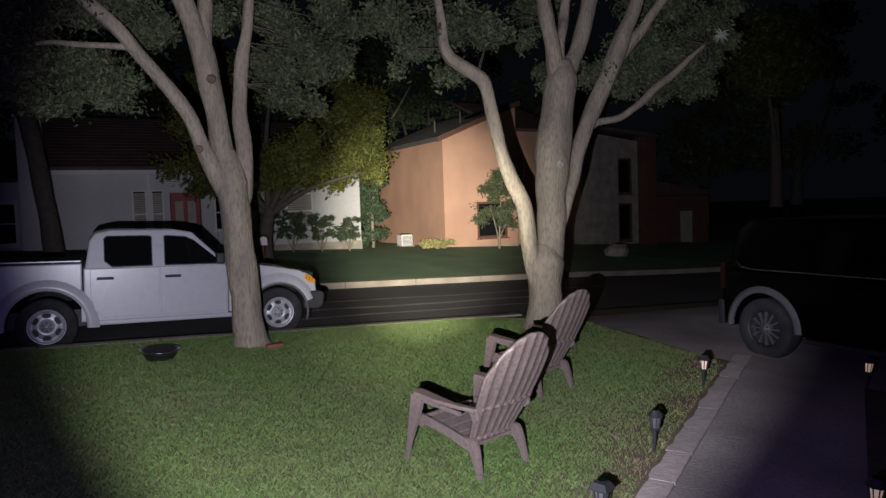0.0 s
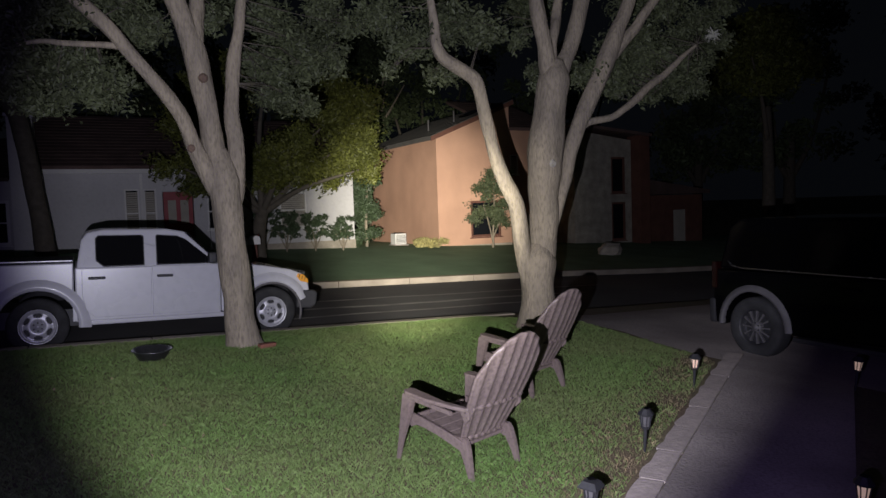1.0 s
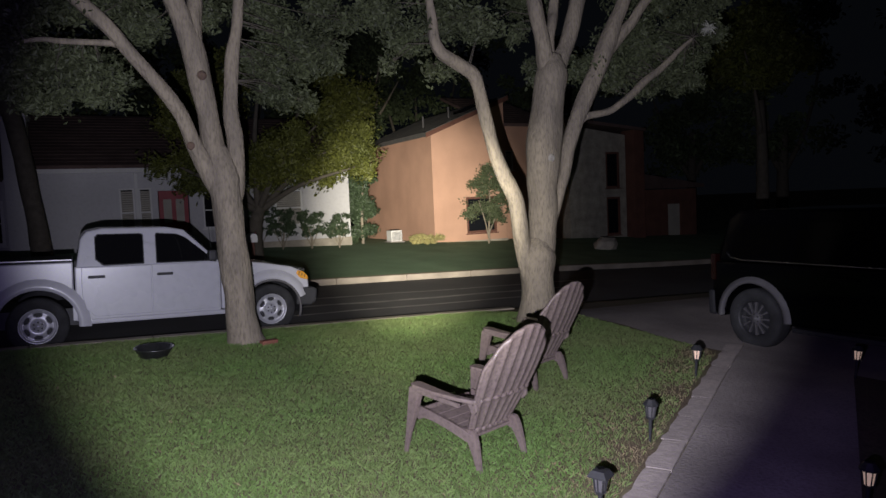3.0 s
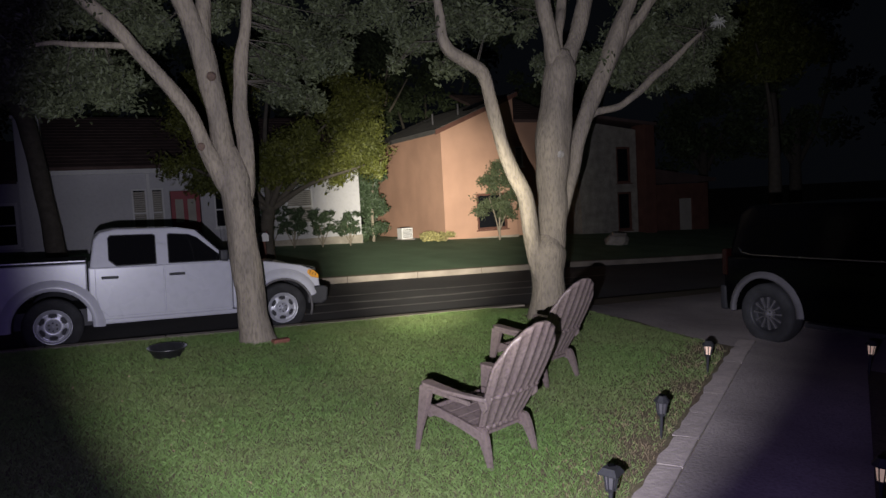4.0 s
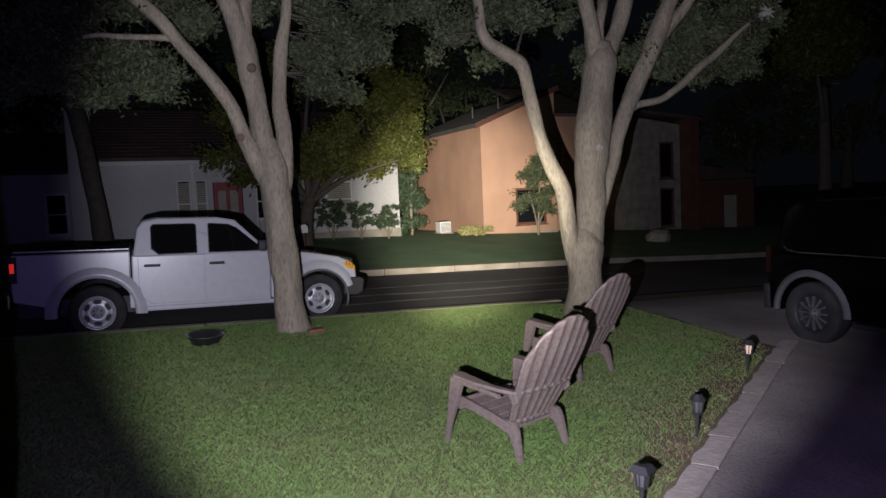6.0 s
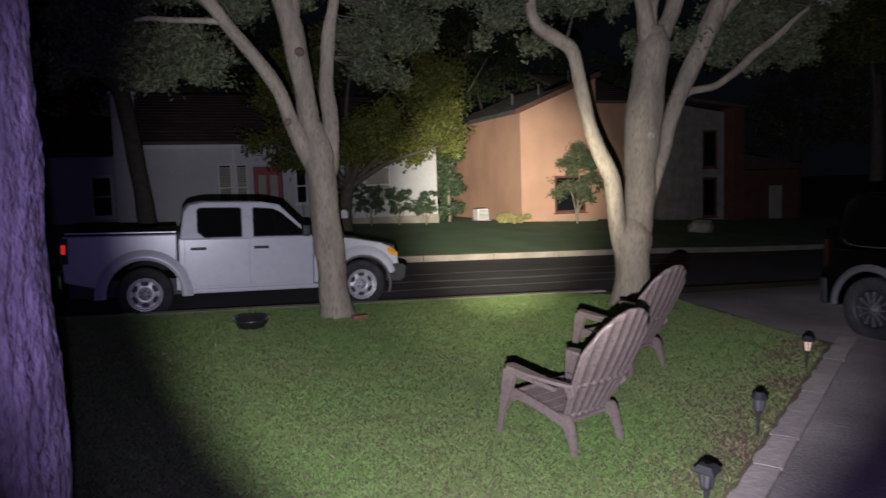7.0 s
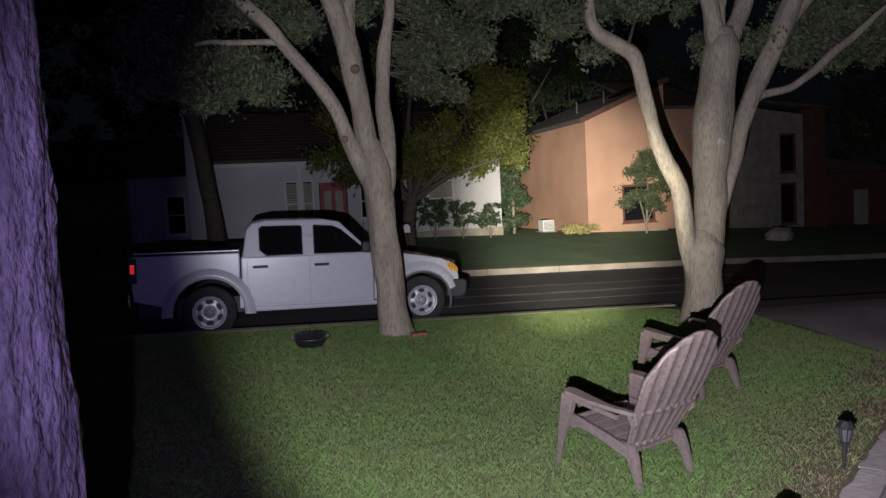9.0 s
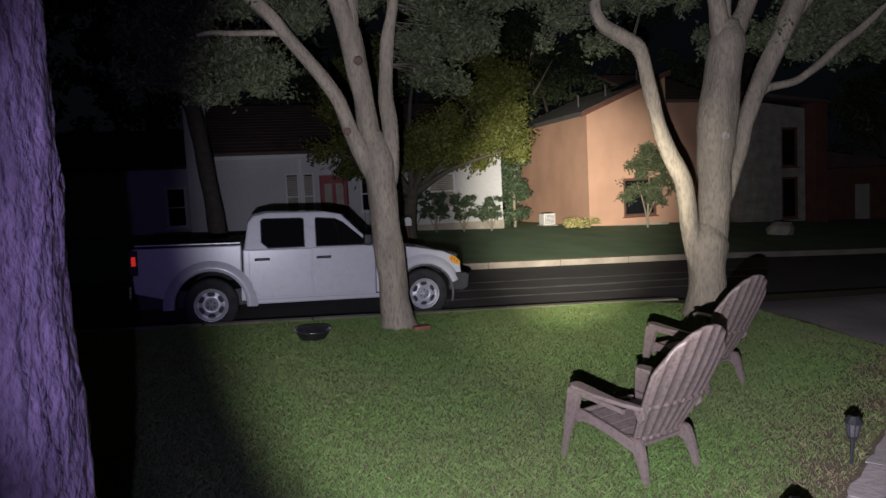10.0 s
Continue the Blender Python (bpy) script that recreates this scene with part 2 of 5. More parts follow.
def far_z(x, y):
    w = max(0.0, min(1.0, (y - FAR_Y) / (HOUSE_Y - FAR_Y)))
    return (road_z(x) + far_lift(x) + 0.15) * (1 - w) + (0.96 - 0.038 * level_x(x)) * w


def ground_z(x, y):
    if y < ROAD_Y:
        return lawn_z(x, min(y, KERB_Y))
    return road_top(x, y) if y < FAR_Y else far_z(x, y)


def grid(name, xs, ys, z, mat):
    verts = [(x, y, z(x, y)) for y in ys for x in xs]
    n = len(xs)
    faces = [(j * n + i, j * n + i + 1, (j + 1) * n + i + 1, (j + 1) * n + i) for j in range(len(ys) - 1) for i in range(n - 1)]
    return sheet(name, verts, faces, mat)


XS = [-600, -200, -80, -40] + [x * 0.5 for x in range(-50, 81)] + [60, 120, 300, 600]
YS = [-600, -100, -30, -8] + [y * 0.5 for y in range(-12, 21)] + [10.3, 10.42, 10.5, 10.6, 16.9, 17.0, 17.1, 17.3] + [18 + k for k in range(12)] + [60, 200, 900]


def bed_z(x, y):
    if 10.42 < y < 17.05:
        return road_z(x) - 0.04
    return (lawn_z(x, min(y, KERB_Y)) if y <= 10.42 else far_z(x, y)) - 0.004


tagged(grid("ground", XS, YS, bed_z, SOIL), "dark soil and thin turf sloping up to the street", "ground", kind="structure")
road = tagged(grid("road", [-300, -60] + list(range(-24, 42, 2)) + [80, 300], [ROAD_Y, 12, 13.5, 15, FAR_Y], road_top, ASPHALT), "dark worn asphalt street running past the lawns", "road", kind="structure")


def kerb(name, y0, y1, top, x0, x1, step, label):
    """A kerb: one concrete length after another, each a real step above the road."""
    ob = tagged(thing(name, Matrix(), label, "kerb"), kind="structure")
    x = x0
    while x < x1:
        bm = box(0, 0, -0.3, step - 0.012, y1 - y0, 0, 0.018)
        slope = math.atan2(top(x + step) - top(x), step)
        part("kerb_stone", bm, KERB, ob, at=Matrix.Translation((x, y0, top(x))) @ Matrix.Rotation(-slope, 4, "Y"))
        x += step
    return ob


kerb("kerb_near", KERB_Y, ROAD_Y, lambda x: kerb_z(x) + 0.024, -20, 6.2, 1.5, "low concrete kerb along the edge of the lawn")
kerb("kerb_far", FAR_Y, FAR_Y + 0.2, lambda x: road_z(x) + far_lift(x) + 0.16, -20, 36, 2.0, "pale concrete kerb on the far side of the street")

tagged(grid("far_lawn", [-60] + list(range(-24, 42, 2)) + [80], [FAR_Y + 0.2, 18.5, 20, 22, 24, 27, 31], lambda x, y: far_z(x, y) + 0.006, LAWN), "smooth dark green lawns across the street", "lawn", kind="structure")

# ---- walkway with its stone edging, and the driveway ----
WALK_A, WALK_B = Vector((1.24, 1.90, 0)), Vector((7.27, 5.74, 0))
WALK_D = (WALK_B - WALK_A).normalized()
WALK_N = Vector((WALK_D.y, -WALK_D.x, 0))


def walk_point(s, o, lift):
    p = WALK_A + WALK_D * s + WALK_N * o
    return (p.x, p.y, lawn_z(p.x, p.y) + lift)


def strip(name, rows, mat, label, category):
    n = len(rows[0])
    verts = [v for r in rows for v in r]
    faces = [(j * n + i, (j + 1) * n + i, (j + 1) * n + i + 1, j * n + i + 1) for j in range(len(rows) - 1) for i in range(n - 1)]
    return tagged(sheet(name, verts, faces, mat), label, category, kind="structure")


walkway = strip("walkway", [[walk_point(s, o, 0.012) for o in (0.0, 0.4, 0.8, 1.2)] for s in np.arange(-4.0, 7.41, 0.5)], CONCRETE, "smooth concrete walkway beside the lawn", "walkway")
drive = strip("driveway", [[(x0 + (x1 - x0) * k / 6, y, ground_z(x0 + (x1 - x0) * k / 6, min(y, KERB_Y)) * (1 - ease(9.3, 10.5, y)) + (road_z(x0 + (x1 - x0) * k / 6) + 0.015) * ease(9.3, 10.5, y) + 0.014) for k in range(7)] for y, x0, x1 in
    ((-4, 9.0, 15), (2, 8.4, 15), (4.6, 7.6, 15), (5.6, 7.15, 15), (6.2, 7.0, 15), (6.8, 6.98, 15), (7.6, 7.08, 15), (8.4, 6.95, 15), (9.2, 6.7, 15), (9.8, 6.45, 15), (10.3, 6.25, 15.4), (10.52, 6.15, 15.5))], CONCRETE, "pale concrete driveway meeting the street", "driveway")


def paver(length, width, seed):
    rnd = random.Random(seed)
    pts = []
    for x, y in ((0, 0), (length * 0.3, 0), (length * 0.7, 0), (length, 0), (length, width), (length * 0.8, width), (length * 0.55, width), (length * 0.3, width), (length * 0.12, width), (0, width)):
        pts.append((x + rnd.uniform(-0.002, 0.002), y + rnd.uniform(-0.003, 0.003) * (1 if y == 0 else 6)))
    return mesh_of("paver", prism(pts, -0.08, 0.016, "z", 0.002), PAVER)


PAVERS = [paver(0.623, 0.195, k) for k in range(5)]
edging = tagged(thing("walkway_edging", Matrix(), "row of rough grey edging stones along the walkway", "edging"), kind="structure")
for k in range(16):
    o = new("edging_stone", PAVERS[k % 5])
    p = walk_point(-2.5 + k * 0.625, -0.012 + random.uniform(-0.004, 0.004), random.uniform(-0.001, 0.001))
    o.matrix_basis = Matrix.Translation(p) @ Matrix.Rotation(math.atan2(WALK_D.y, WALK_D.x) + random.uniform(-0.006, 0.006), 4, "Z") @ Matrix.Rotation(-0.0212, 4, "Y")
    o.parent = edging


# ---- houses across the street ----
def wall_mesh(length, height, thick, openings, top=None):
    """An upright wall along x from 0, front face at y 0, with real openings (x0, z0, x1, z1). top: heights of a sloping head at both ends."""
    xs = sorted({0.0, length, *[v for o in openings for v in (o[0], o[2])]})
    zs = sorted({0.0, height, *[v for o in openings for v in (o[1], o[3])]})
    bm = bmesh.new()
    for x0, x1 in zip(xs, xs[1:]):
        for z0, z1 in zip(zs, zs[1:]):
            if not any(o[0] - 1e-6 <= x0 and x1 <= o[2] + 1e-6 and o[1] - 1e-6 <= z0 and z1 <= o[3] + 1e-6 for o in openings):
                add_box(bm, x0, 0, z0, x1, thick, z1)
    if top:
        vs = [bm.verts.new(p) for p in ((0, 0, height), (length, 0, height), (length, 0, top[1]), (0, 0, top[0]), (0, thick, height), (length, thick, height), (length, thick, top[1]), (0, thick, top[0]))]
        for f in ((0, 1, 2, 3), (5, 4, 7, 6), (3, 2, 6, 7), (1, 5, 6, 2), (4, 0, 3, 7)):
            bm.faces.new([vs[i] for i in f])
    bmesh.ops.remove_doubles(bm, verts=bm.verts, dist=1e-4)
    bmesh.ops.recalc_face_normals(bm, faces=bm.faces)
    return bm


def window(parent, x0, z0, x1, z1, y, frame_mat=TRIM, bars=1, blind=False, wide=0.09):
    """A sash window in an opening: frame, sill, panes and perhaps a blind."""
    bm = bmesh.new()
    for b in ((x0, z0, x0 + wide, z1), (x1 - wide, z0, x1, z1), (x0 + wide, z1 - wide, x1 - wide, z1), (x0 + wide, z0, x1 - wide, z0 + wide)):
        add_box(bm, b[0], y - 0.025, b[1], b[2], y + 0.08, b[3])
    for k in range(bars):
        zc = z0 + (z1 - z0) * (k + 1) / (bars + 1)
        add_box(bm, x0 + wide, y + 0.01, zc - 0.02, x1 - wide, y + 0.06, zc + 0.02)
    w = part("window", bm, frame_mat, parent)
    part("pane", box(x0 + wide - 0.01, y + 0.032, z0 + wide - 0.01, x1 - wide + 0.01, y + 0.04, z1 - wide + 0.01), PANE, w)
    part("sill", box(x0 - 0.06, y - 0.09, z0 - 0.05, x1 + 0.06, y - 0.027, z0 - 0.004, 0.008), frame_mat, w)
    if blind:
        bm = bmesh.new()
        n = int((z1 - z0 - 2 * wide) / 0.07)
        for k in range(n):
            add_box(bm, x0 + wide, y + 0.012, z0 + wide + k * 0.07, x1 - wide, y + 0.028, z0 + wide + k * 0.07 + 0.058)
        part("blind", bm, BLIND, w, "pale slatted window blind")["kind"] = "stuff"
    return w


def shingle_roof(parent, corners, rows, cols, thick=0.12, mat=SHINGLE):
    """A sloping roof sheet with overlapping shingle courses. corners: low left, low right, high right, high left."""
    a, b, c, d = [Vector(p) for p in corners]
    n = (b - a).cross(d - a).normalized()
    if n.z < 0:
        n = -n
    bm = bmesh.new()
    lo = [bm.verts.new(p) for p in (a, b, c, d)]
    hi = [bm.verts.new(p - n * thick) for p in (a, b, c, d)]
    bm.faces.new(lo)
    bm.faces.new(hi[::-1])
    for i in range(4):
        bm.faces.new((lo[i], hi[i], hi[(i + 1) % 4], lo[(i + 1) % 4]))
    bmesh.ops.recalc_face_normals(bm, faces=bm.faces)
    roof = part("roof", bm, mat, parent)
    bm = bmesh.new()
    rnd = random.Random(rows * 31 + cols)
    for r in range(rows):
        t0, t1 = r / rows, min(1.0, (r + 1.12) / rows)
        for k in range(cols):
            s0, s1 = (k + rnd.uniform(0, 0.06) + 0.5 * (r % 2)) / (cols + 0.5), (k + 0.97 + 0.5 * (r % 2)) / (cols + 0.5)
            q = [(a.lerp(b, s)).lerp(d.lerp(c, s), t) + n * h for s, t, h in ((s0, t0, 0.022), (s1, t0, 0.022), (s1, t1, 0.006), (s0, t1, 0.006))]
            vs = [bm.verts.new(p) for p in q] + [bm.verts.new(q[0] - n * 0.02), bm.verts.new(q[1] - n * 0.02)]
            bm.faces.new(vs[:4])
            bm.faces.new((vs[0], vs[4], vs[5], vs[1]))
    part("shingles", bm, mat, roof)["kind"] = "stuff"
    return roof


def siding(parent, x0, x1, y, z0, z1, mat, holes, step=0.2):
    """Lapped boards on a wall's face, stopping at the openings."""
    z = z0
    while z < z1 - 0.02:
        cuts = [(x0, x1)]
        for hx0, hz0, hx1, hz1 in holes:
            if z + step > hz0 and z < hz1:
                cuts = [seg for a, b in cuts for seg in ((a, min(b, hx0)), (max(a, hx1), b)) if seg[1] - seg[0] > 0.05]
        for a, b in cuts:
            bm = prism([(y - 0.028, z), (y - 0.003, z), (y - 0.003, min(z + step, z1)), (y - 0.012, min(z + step, z1))], a, b, "x")
            part("board", bm, mat, parent)
        z += step


# white house: long front with a low eave, an entry recess and a red door
HY = HOUSE_Y
white = thing("white_house", Matrix.Translation((-1.4, HY, 0.0)), "single-storey white sided house with dark shingle roof and red door", "house")
openings_w = [(2.86, 1.35, 3.30, 2.88), (3.42, 1.35, 3.80, 2.88), (3.98, 0.75, 4.93, 2.78), (5.35, 1.5, 5.75, 2.7), (7.75, 1.45, 8.7, 2.68)]
wall = part("wall", wall_mesh(10.45, 3.42, 0.2, openings_w), WHITEWALL, white)
part("wall", box(10.25, 0.2, 0.0, 10.45, 8.0, 3.42), WHITEWALL, white)
part("wall", box(0, 0.2, 0.0, 0.2, 8.0, 3.42), WHITEWALL, white)
part("wall", box(0.2, 7.8, 0.0, 10.25, 8.0, 3.42), WHITEWALL, white)
siding(wall, 0.72, 10.45, 0, 0.95, 3.3, WHITEWALL, [(a - 0.03, b - 0.03, c + 0.03, d + 0.03) for a, b, c, d in openings_w], 0.22)
part("foundation", box(5.9, -0.05, 0.1, 10.47, -0.032, 0.93, 0.006), FOUND, white)
part("fascia", box(0.4, -0.36, 3.36, 10.8, -0.30, 3.56, 0.01), TRIM, white)
part("soffit", box(0.4, -0.297, 3.424, 10.8, -0.004, 3.47), TRIM, white)
shingle_roof(white, ((0.3, -0.4, 3.58), (10.9, -0.4, 3.58), (10.9, 4.0, 5.65), (0.3, 4.0, 5.65)), 16, 34)
shingle_roof(white, ((10.9, 8.4, 3.58), (0.3, 8.4, 3.58), (0.3, 4.02, 5.65), (10.9, 4.02, 5.65)), 10, 20)
part("gable", prism([(0.0, 3.43), (8.0, 3.43), (4.0, 5.45)], 10.27, 10.43, "x"), WHITEWALL, white)
part("gable", prism([(0.0, 3.43), (8.0, 3.43), (4.0, 5.45)], 0.62, 0.78, "x"), WHITEWALL, white)
chimney = part("chimney", box(-0.14, -0.5, 0.6, 0.52, 0.6, 5.0, 0.015), WHITEWALL, white, "white boarded chimney stack")
part("cap", box(-0.2, -0.56, 5.004, 0.58, 0.66, 5.1, 0.01), TRIM, chimney)
for (x0, z0, x1, z1), bl in zip(openings_w, (1, 1, 0, 0, 1)):
    if (x0, z0) != (3.98, 0.75):
        window(white, x0, z0, x1, z1, 0.02, blind=bool(bl), wide=0.05)
part("column", box(3.315, -0.10, 0.9, 3.405, -0.035, 3.35, 0.006), TRIM, white)
door = part("door", wall_mesh(0.89, 2.02, 0.05, [(0.13, 1.0, 0.38, 1.75), (0.51, 1.0, 0.76, 1.75)]), REDDOOR, white, "red front door with two tall panes", at=Matrix.Translation((4.01, 0.06, 0.753)))
for x0 in (0.13, 0.51):
    part("pane", box(x0, 0.012, 1.0, x0 + 0.25, 0.02, 1.75), BLIND, door)
part("door_handle", lathe([(0.0, 0), (0.035, 0.0), (0.03, 0.03), (0.0, 0.05)], 12, Matrix.Translation((0.82, 0, 0.95)) @ Matrix.Rotation(radians(90), 4, "X")), CHROME, door)
# low wing beyond the chimney
wing = thing("house_wing", Matrix.Translation((-8.0, HY + 1.5, 0.0)), "low pale side wing of the white house with one window", "house")
part("wall", wall_mesh(6.4, 3.3, 0.2, [(5.55, 1.25, 6.25, 2.65)]), WHITEWALL, wing)
window(wing, 5.55, 1.25, 6.25, 2.65, 0.02)
part("wall", box(0, 0.2, 0, 0.2, 5, 3.3), WHITEWALL, wing)
part("wall", box(6.2, 0.2, 0, 6.4, 5, 3.3), WHITEWALL, wing)
shingle_roof(wing, ((-0.3, -0.3, 3.34), (6.3, -0.3, 3.34), (6.3, 3.5, 4.9), (-0.3, 3.5, 4.9)), 12, 20)

# orange house: side wall with a level eave, front wall rising to a peak
orange = thing("orange_house", Matrix.Translation((12.5, HY, 0.0)), "orange stucco house with a steep lean-to roofline", "house")
part("wall", wall_mesh(3.35, 4.55, 0.2, [(1.45, 0.75, 2.85, 2.2)], (4.66, 5.98)), ORANGE, orange)
window(orange, 1.45, 0.75, 2.85, 2.2, 0.03, BROWNWOOD, 0)
part("wall", box(0.002, 0.203, 0.0, 0.2, 7.0, 4.62), ORANGE, orange)
part("wall", box(3.15, 0.203, 0.0, 3.35, 1.45, 5.75), ORANGE, orange)
part("foundation", box(-0.03, -0.035, 0.0, 3.35, -0.003, 0.46, 0.006), FOUND, orange)
shingle_roof(orange, ((-0.35, 7.2, 4.70), (-0.35, -0.25, 4.70), (3.4, -0.25, 6.22), (3.4, 7.2, 6.22)), 10, 22, 0.16, GREYSHINGLE)
part("fascia", prism([(-0.35, 4.50), (3.4, 6.02), (3.4, 6.2), (-0.35, 4.68)], -0.30, -0.26, "y"), BROWNWOOD, orange)
for px, py in ((0.5, 1.6), (1.2, 0.7), (2.5, 0.6)):
    part("vent_pipe", lathe([(0.0, 0), (0.04, 0), (0.04, 0.45), (0.0, 0.45)], 10, Matrix.Translation((px, py, 4.75 + 0.405 * (px + 0.35)))), GREYPLASTIC, orange)
part("skylight", prism([(1.75, 5.60), (2.45, 5.885), (2.45, 5.97), (1.75, 5.685)], 0.5, 1.3, "y", 0.01), CARGLASS, orange)
part("wall", wall_mesh(3.3, 5.2, 0.2, [(0.45, 3.3, 0.85, 4.15), (0.95, 3.3, 1.35, 4.15), (2.35, 0.6, 3.05, 2.2)]), ORANGE, orange, at=Matrix.Translation((3.36, 1.46, 0)))
for x0 in (3.81, 4.31):
    window(orange, x0, 3.3, x0 + 0.4, 4.15, 1.48, TRIM, 0, True, 0.05)
window(orange, 5.71, 0.6, 6.41, 2.2, 1.48, BROWNWOOD, 0)
shingle_roof(orange, ((3.42, 0.9, 5.24), (6.7, 0.9, 5.24), (6.7, 5.5, 7.0), (3.42, 5.5, 7.0)), 12, 12)
# pale stone-faced wing with two dark windows
cream = thing("stone_house", Matrix.Translation((19.1, HY, 0.0)), "pale stone-faced house wing with two tall dark windows", "house")
part("wall", wall_mesh(3.2, 4.3, 0.25, [(2.05, 0.25, 2.85, 1.95), (2.05, 2.35, 2.85, 3.95)], (5.1, 4.7)), CREAM, cream)
window(cream, 2.05, 0.25, 2.85, 1.95, 0.05, BROWNWOOD, 0)
window(cream, 2.05, 2.35, 2.85, 3.95, 0.05, BROWNWOOD, 0)
part("wall", box(0, 0.255, 0, 0.2, 6, 4.3), CREAM, cream)
part("post", box(3.25, -0.5, -0.2, 3.85, 0.3, 4.9, 0.01), BROWNWOOD, cream)
part("roof", prism([(-0.3, 5.2), (3.9, 4.82), (3.9, 4.95), (-0.3, 5.33)], -0.6, 6.0, "y"), SHINGLE, cream)
part("wall", wall_mesh(4.2, 2.3, 0.2, [(2.3, 0.0, 3.15, 1.6)]), BROWNWOOD, cream, at=Matrix.Translation((3.86, 0.4, -0.1)))
part("door", box(6.17, 0.47, -0.1, 7.0, 0.52, 1.49, 0.005), BLIND, cream, "pale flat side door")
part("roof", prism([(3.86, 2.24), (8.3, 2.24), (8.3, 2.4), (3.86, 3.0)], 0.1, 5.0, "y"), SHINGLE, cream)
porch = thing("porch_lamp", Matrix.Translation((18.25, HY + 1.40, 1.55)), "small dim orange porch lamp on the wall", "lamp")
part("bracket", box(-0.05, 0.0, -0.1, 0.05, 0.06, 0.22, 0.01), DARKPLASTIC, porch)
part("lamp_glass", lathe([(0, -0.08), (0.06, -0.08), (0.07, 0.1), (0, 0.14)], 10, Matrix.Translation((0, -0.06, 0))), glow("porch_glow", (1.0, 0.28, 0.10), 0.6), porch)
farlamp = thing("window_lamp", Matrix.Translation((-4.86, 40.0, 5.37)), "far small orange lamp glowing behind trees", "lamp")
part("lamp_glass", lathe([(0, -0.12), (0.3, -0.12), (0.16, 0.16), (0, 0.16)], 10), glow("far_glow", (1.0, 0.35, 0.06), 0.7), farlamp)
part("pole", lathe([(0.0, -5.6), (0.06, -5.6), (0.05, -0.121), (0.0, -0.121)], 8), DARKPLASTIC, farlamp)

# air-conditioning unit by the side wall
ac = thing("air_conditioner", Matrix.Translation((11.4, 25.4, far_z(11.4, 25.4))) @ Matrix.Scale(0.72, 4), "pale grey outdoor air-conditioning unit on a slab", "air conditioner")
part("slab", box(-0.42, -0.42, -0.1, 0.42, 0.42, 0.06, 0.01), CONCRETE, ac)
part("case", box(-0.33, -0.33, 0.06, 0.33, 0.33, 0.66, 0.03), TRIM, ac)
for k in range(7):
    part("slat", box(-0.28, -0.345, 0.13 + k * 0.07, 0.28, -0.331, 0.16 + k * 0.07), GREYPLASTIC, ac)
part("fan_grille", lathe([(0.0, 0.661), (0.26, 0.661), (0.28, 0.69), (0.0, 0.70)], 20), GREYPLASTIC, ac)


# ---- pickup truck ----
def arc(cx, cz, r, a0, a1, n):
    return [(cx + r * math.cos(radians(a0 + (a1 - a0) * k / n)), cz + r * math.sin(radians(a0 + (a1 - a0) * k / n))) for k in range(n + 1)]


def tumble(bm, width, z0, k):
    """Leans the sides in above z0."""
    for v in bm.verts:
        if v.co.z > z0:
            s = (v.co.z - z0) * k
            v.co.y += s if v.co.y < width / 2 else -s
    return bm


def steel_disc(rim_r, width):
    """A dished steel wheel disc with six rounded hand holes through it."""
    bm = bmesh.new()
    rings = ((0.30, 0.30), (0.42, 0.33), (0.50, 0.33), (0.54, 0.325), (0.60, 0.315), (0.68, 0.30), (0.74, 0.285), (0.78, 0.275), (0.86, 0.30), (0.93, 0.36))
    wide = {3: 3, 4: 5, 5: 5, 6: 4}
    n = 96
    rows = [[bm.verts.new((rim_r * r * math.cos(2 * math.pi * k / n), rim_r * r * math.sin(2 * math.pi * k / n), width * z)) for k in range(n)] for r, z in rings]
    for i in range(len(rows) - 1):
        for k in range(n):
            off = abs((k + 0.5) % 16 - 8)
            if i in wide and off < wide[i]:
                continue
            bm.faces.new((rows[i][k], rows[i][(k + 1) % n], rows[i + 1][(k + 1) % n], rows[i + 1][k]))
    ext = bmesh.ops.extrude_face_region(bm, geom=list(bm.faces))
    bmesh.ops.translate(bm, verts=[e for e in ext["geom"] if isinstance(e, bmesh.types.BMVert)], vec=(0, 0, -0.02))
    bmesh.ops.recalc_face_normals(bm, faces=bm.faces)
    return bm


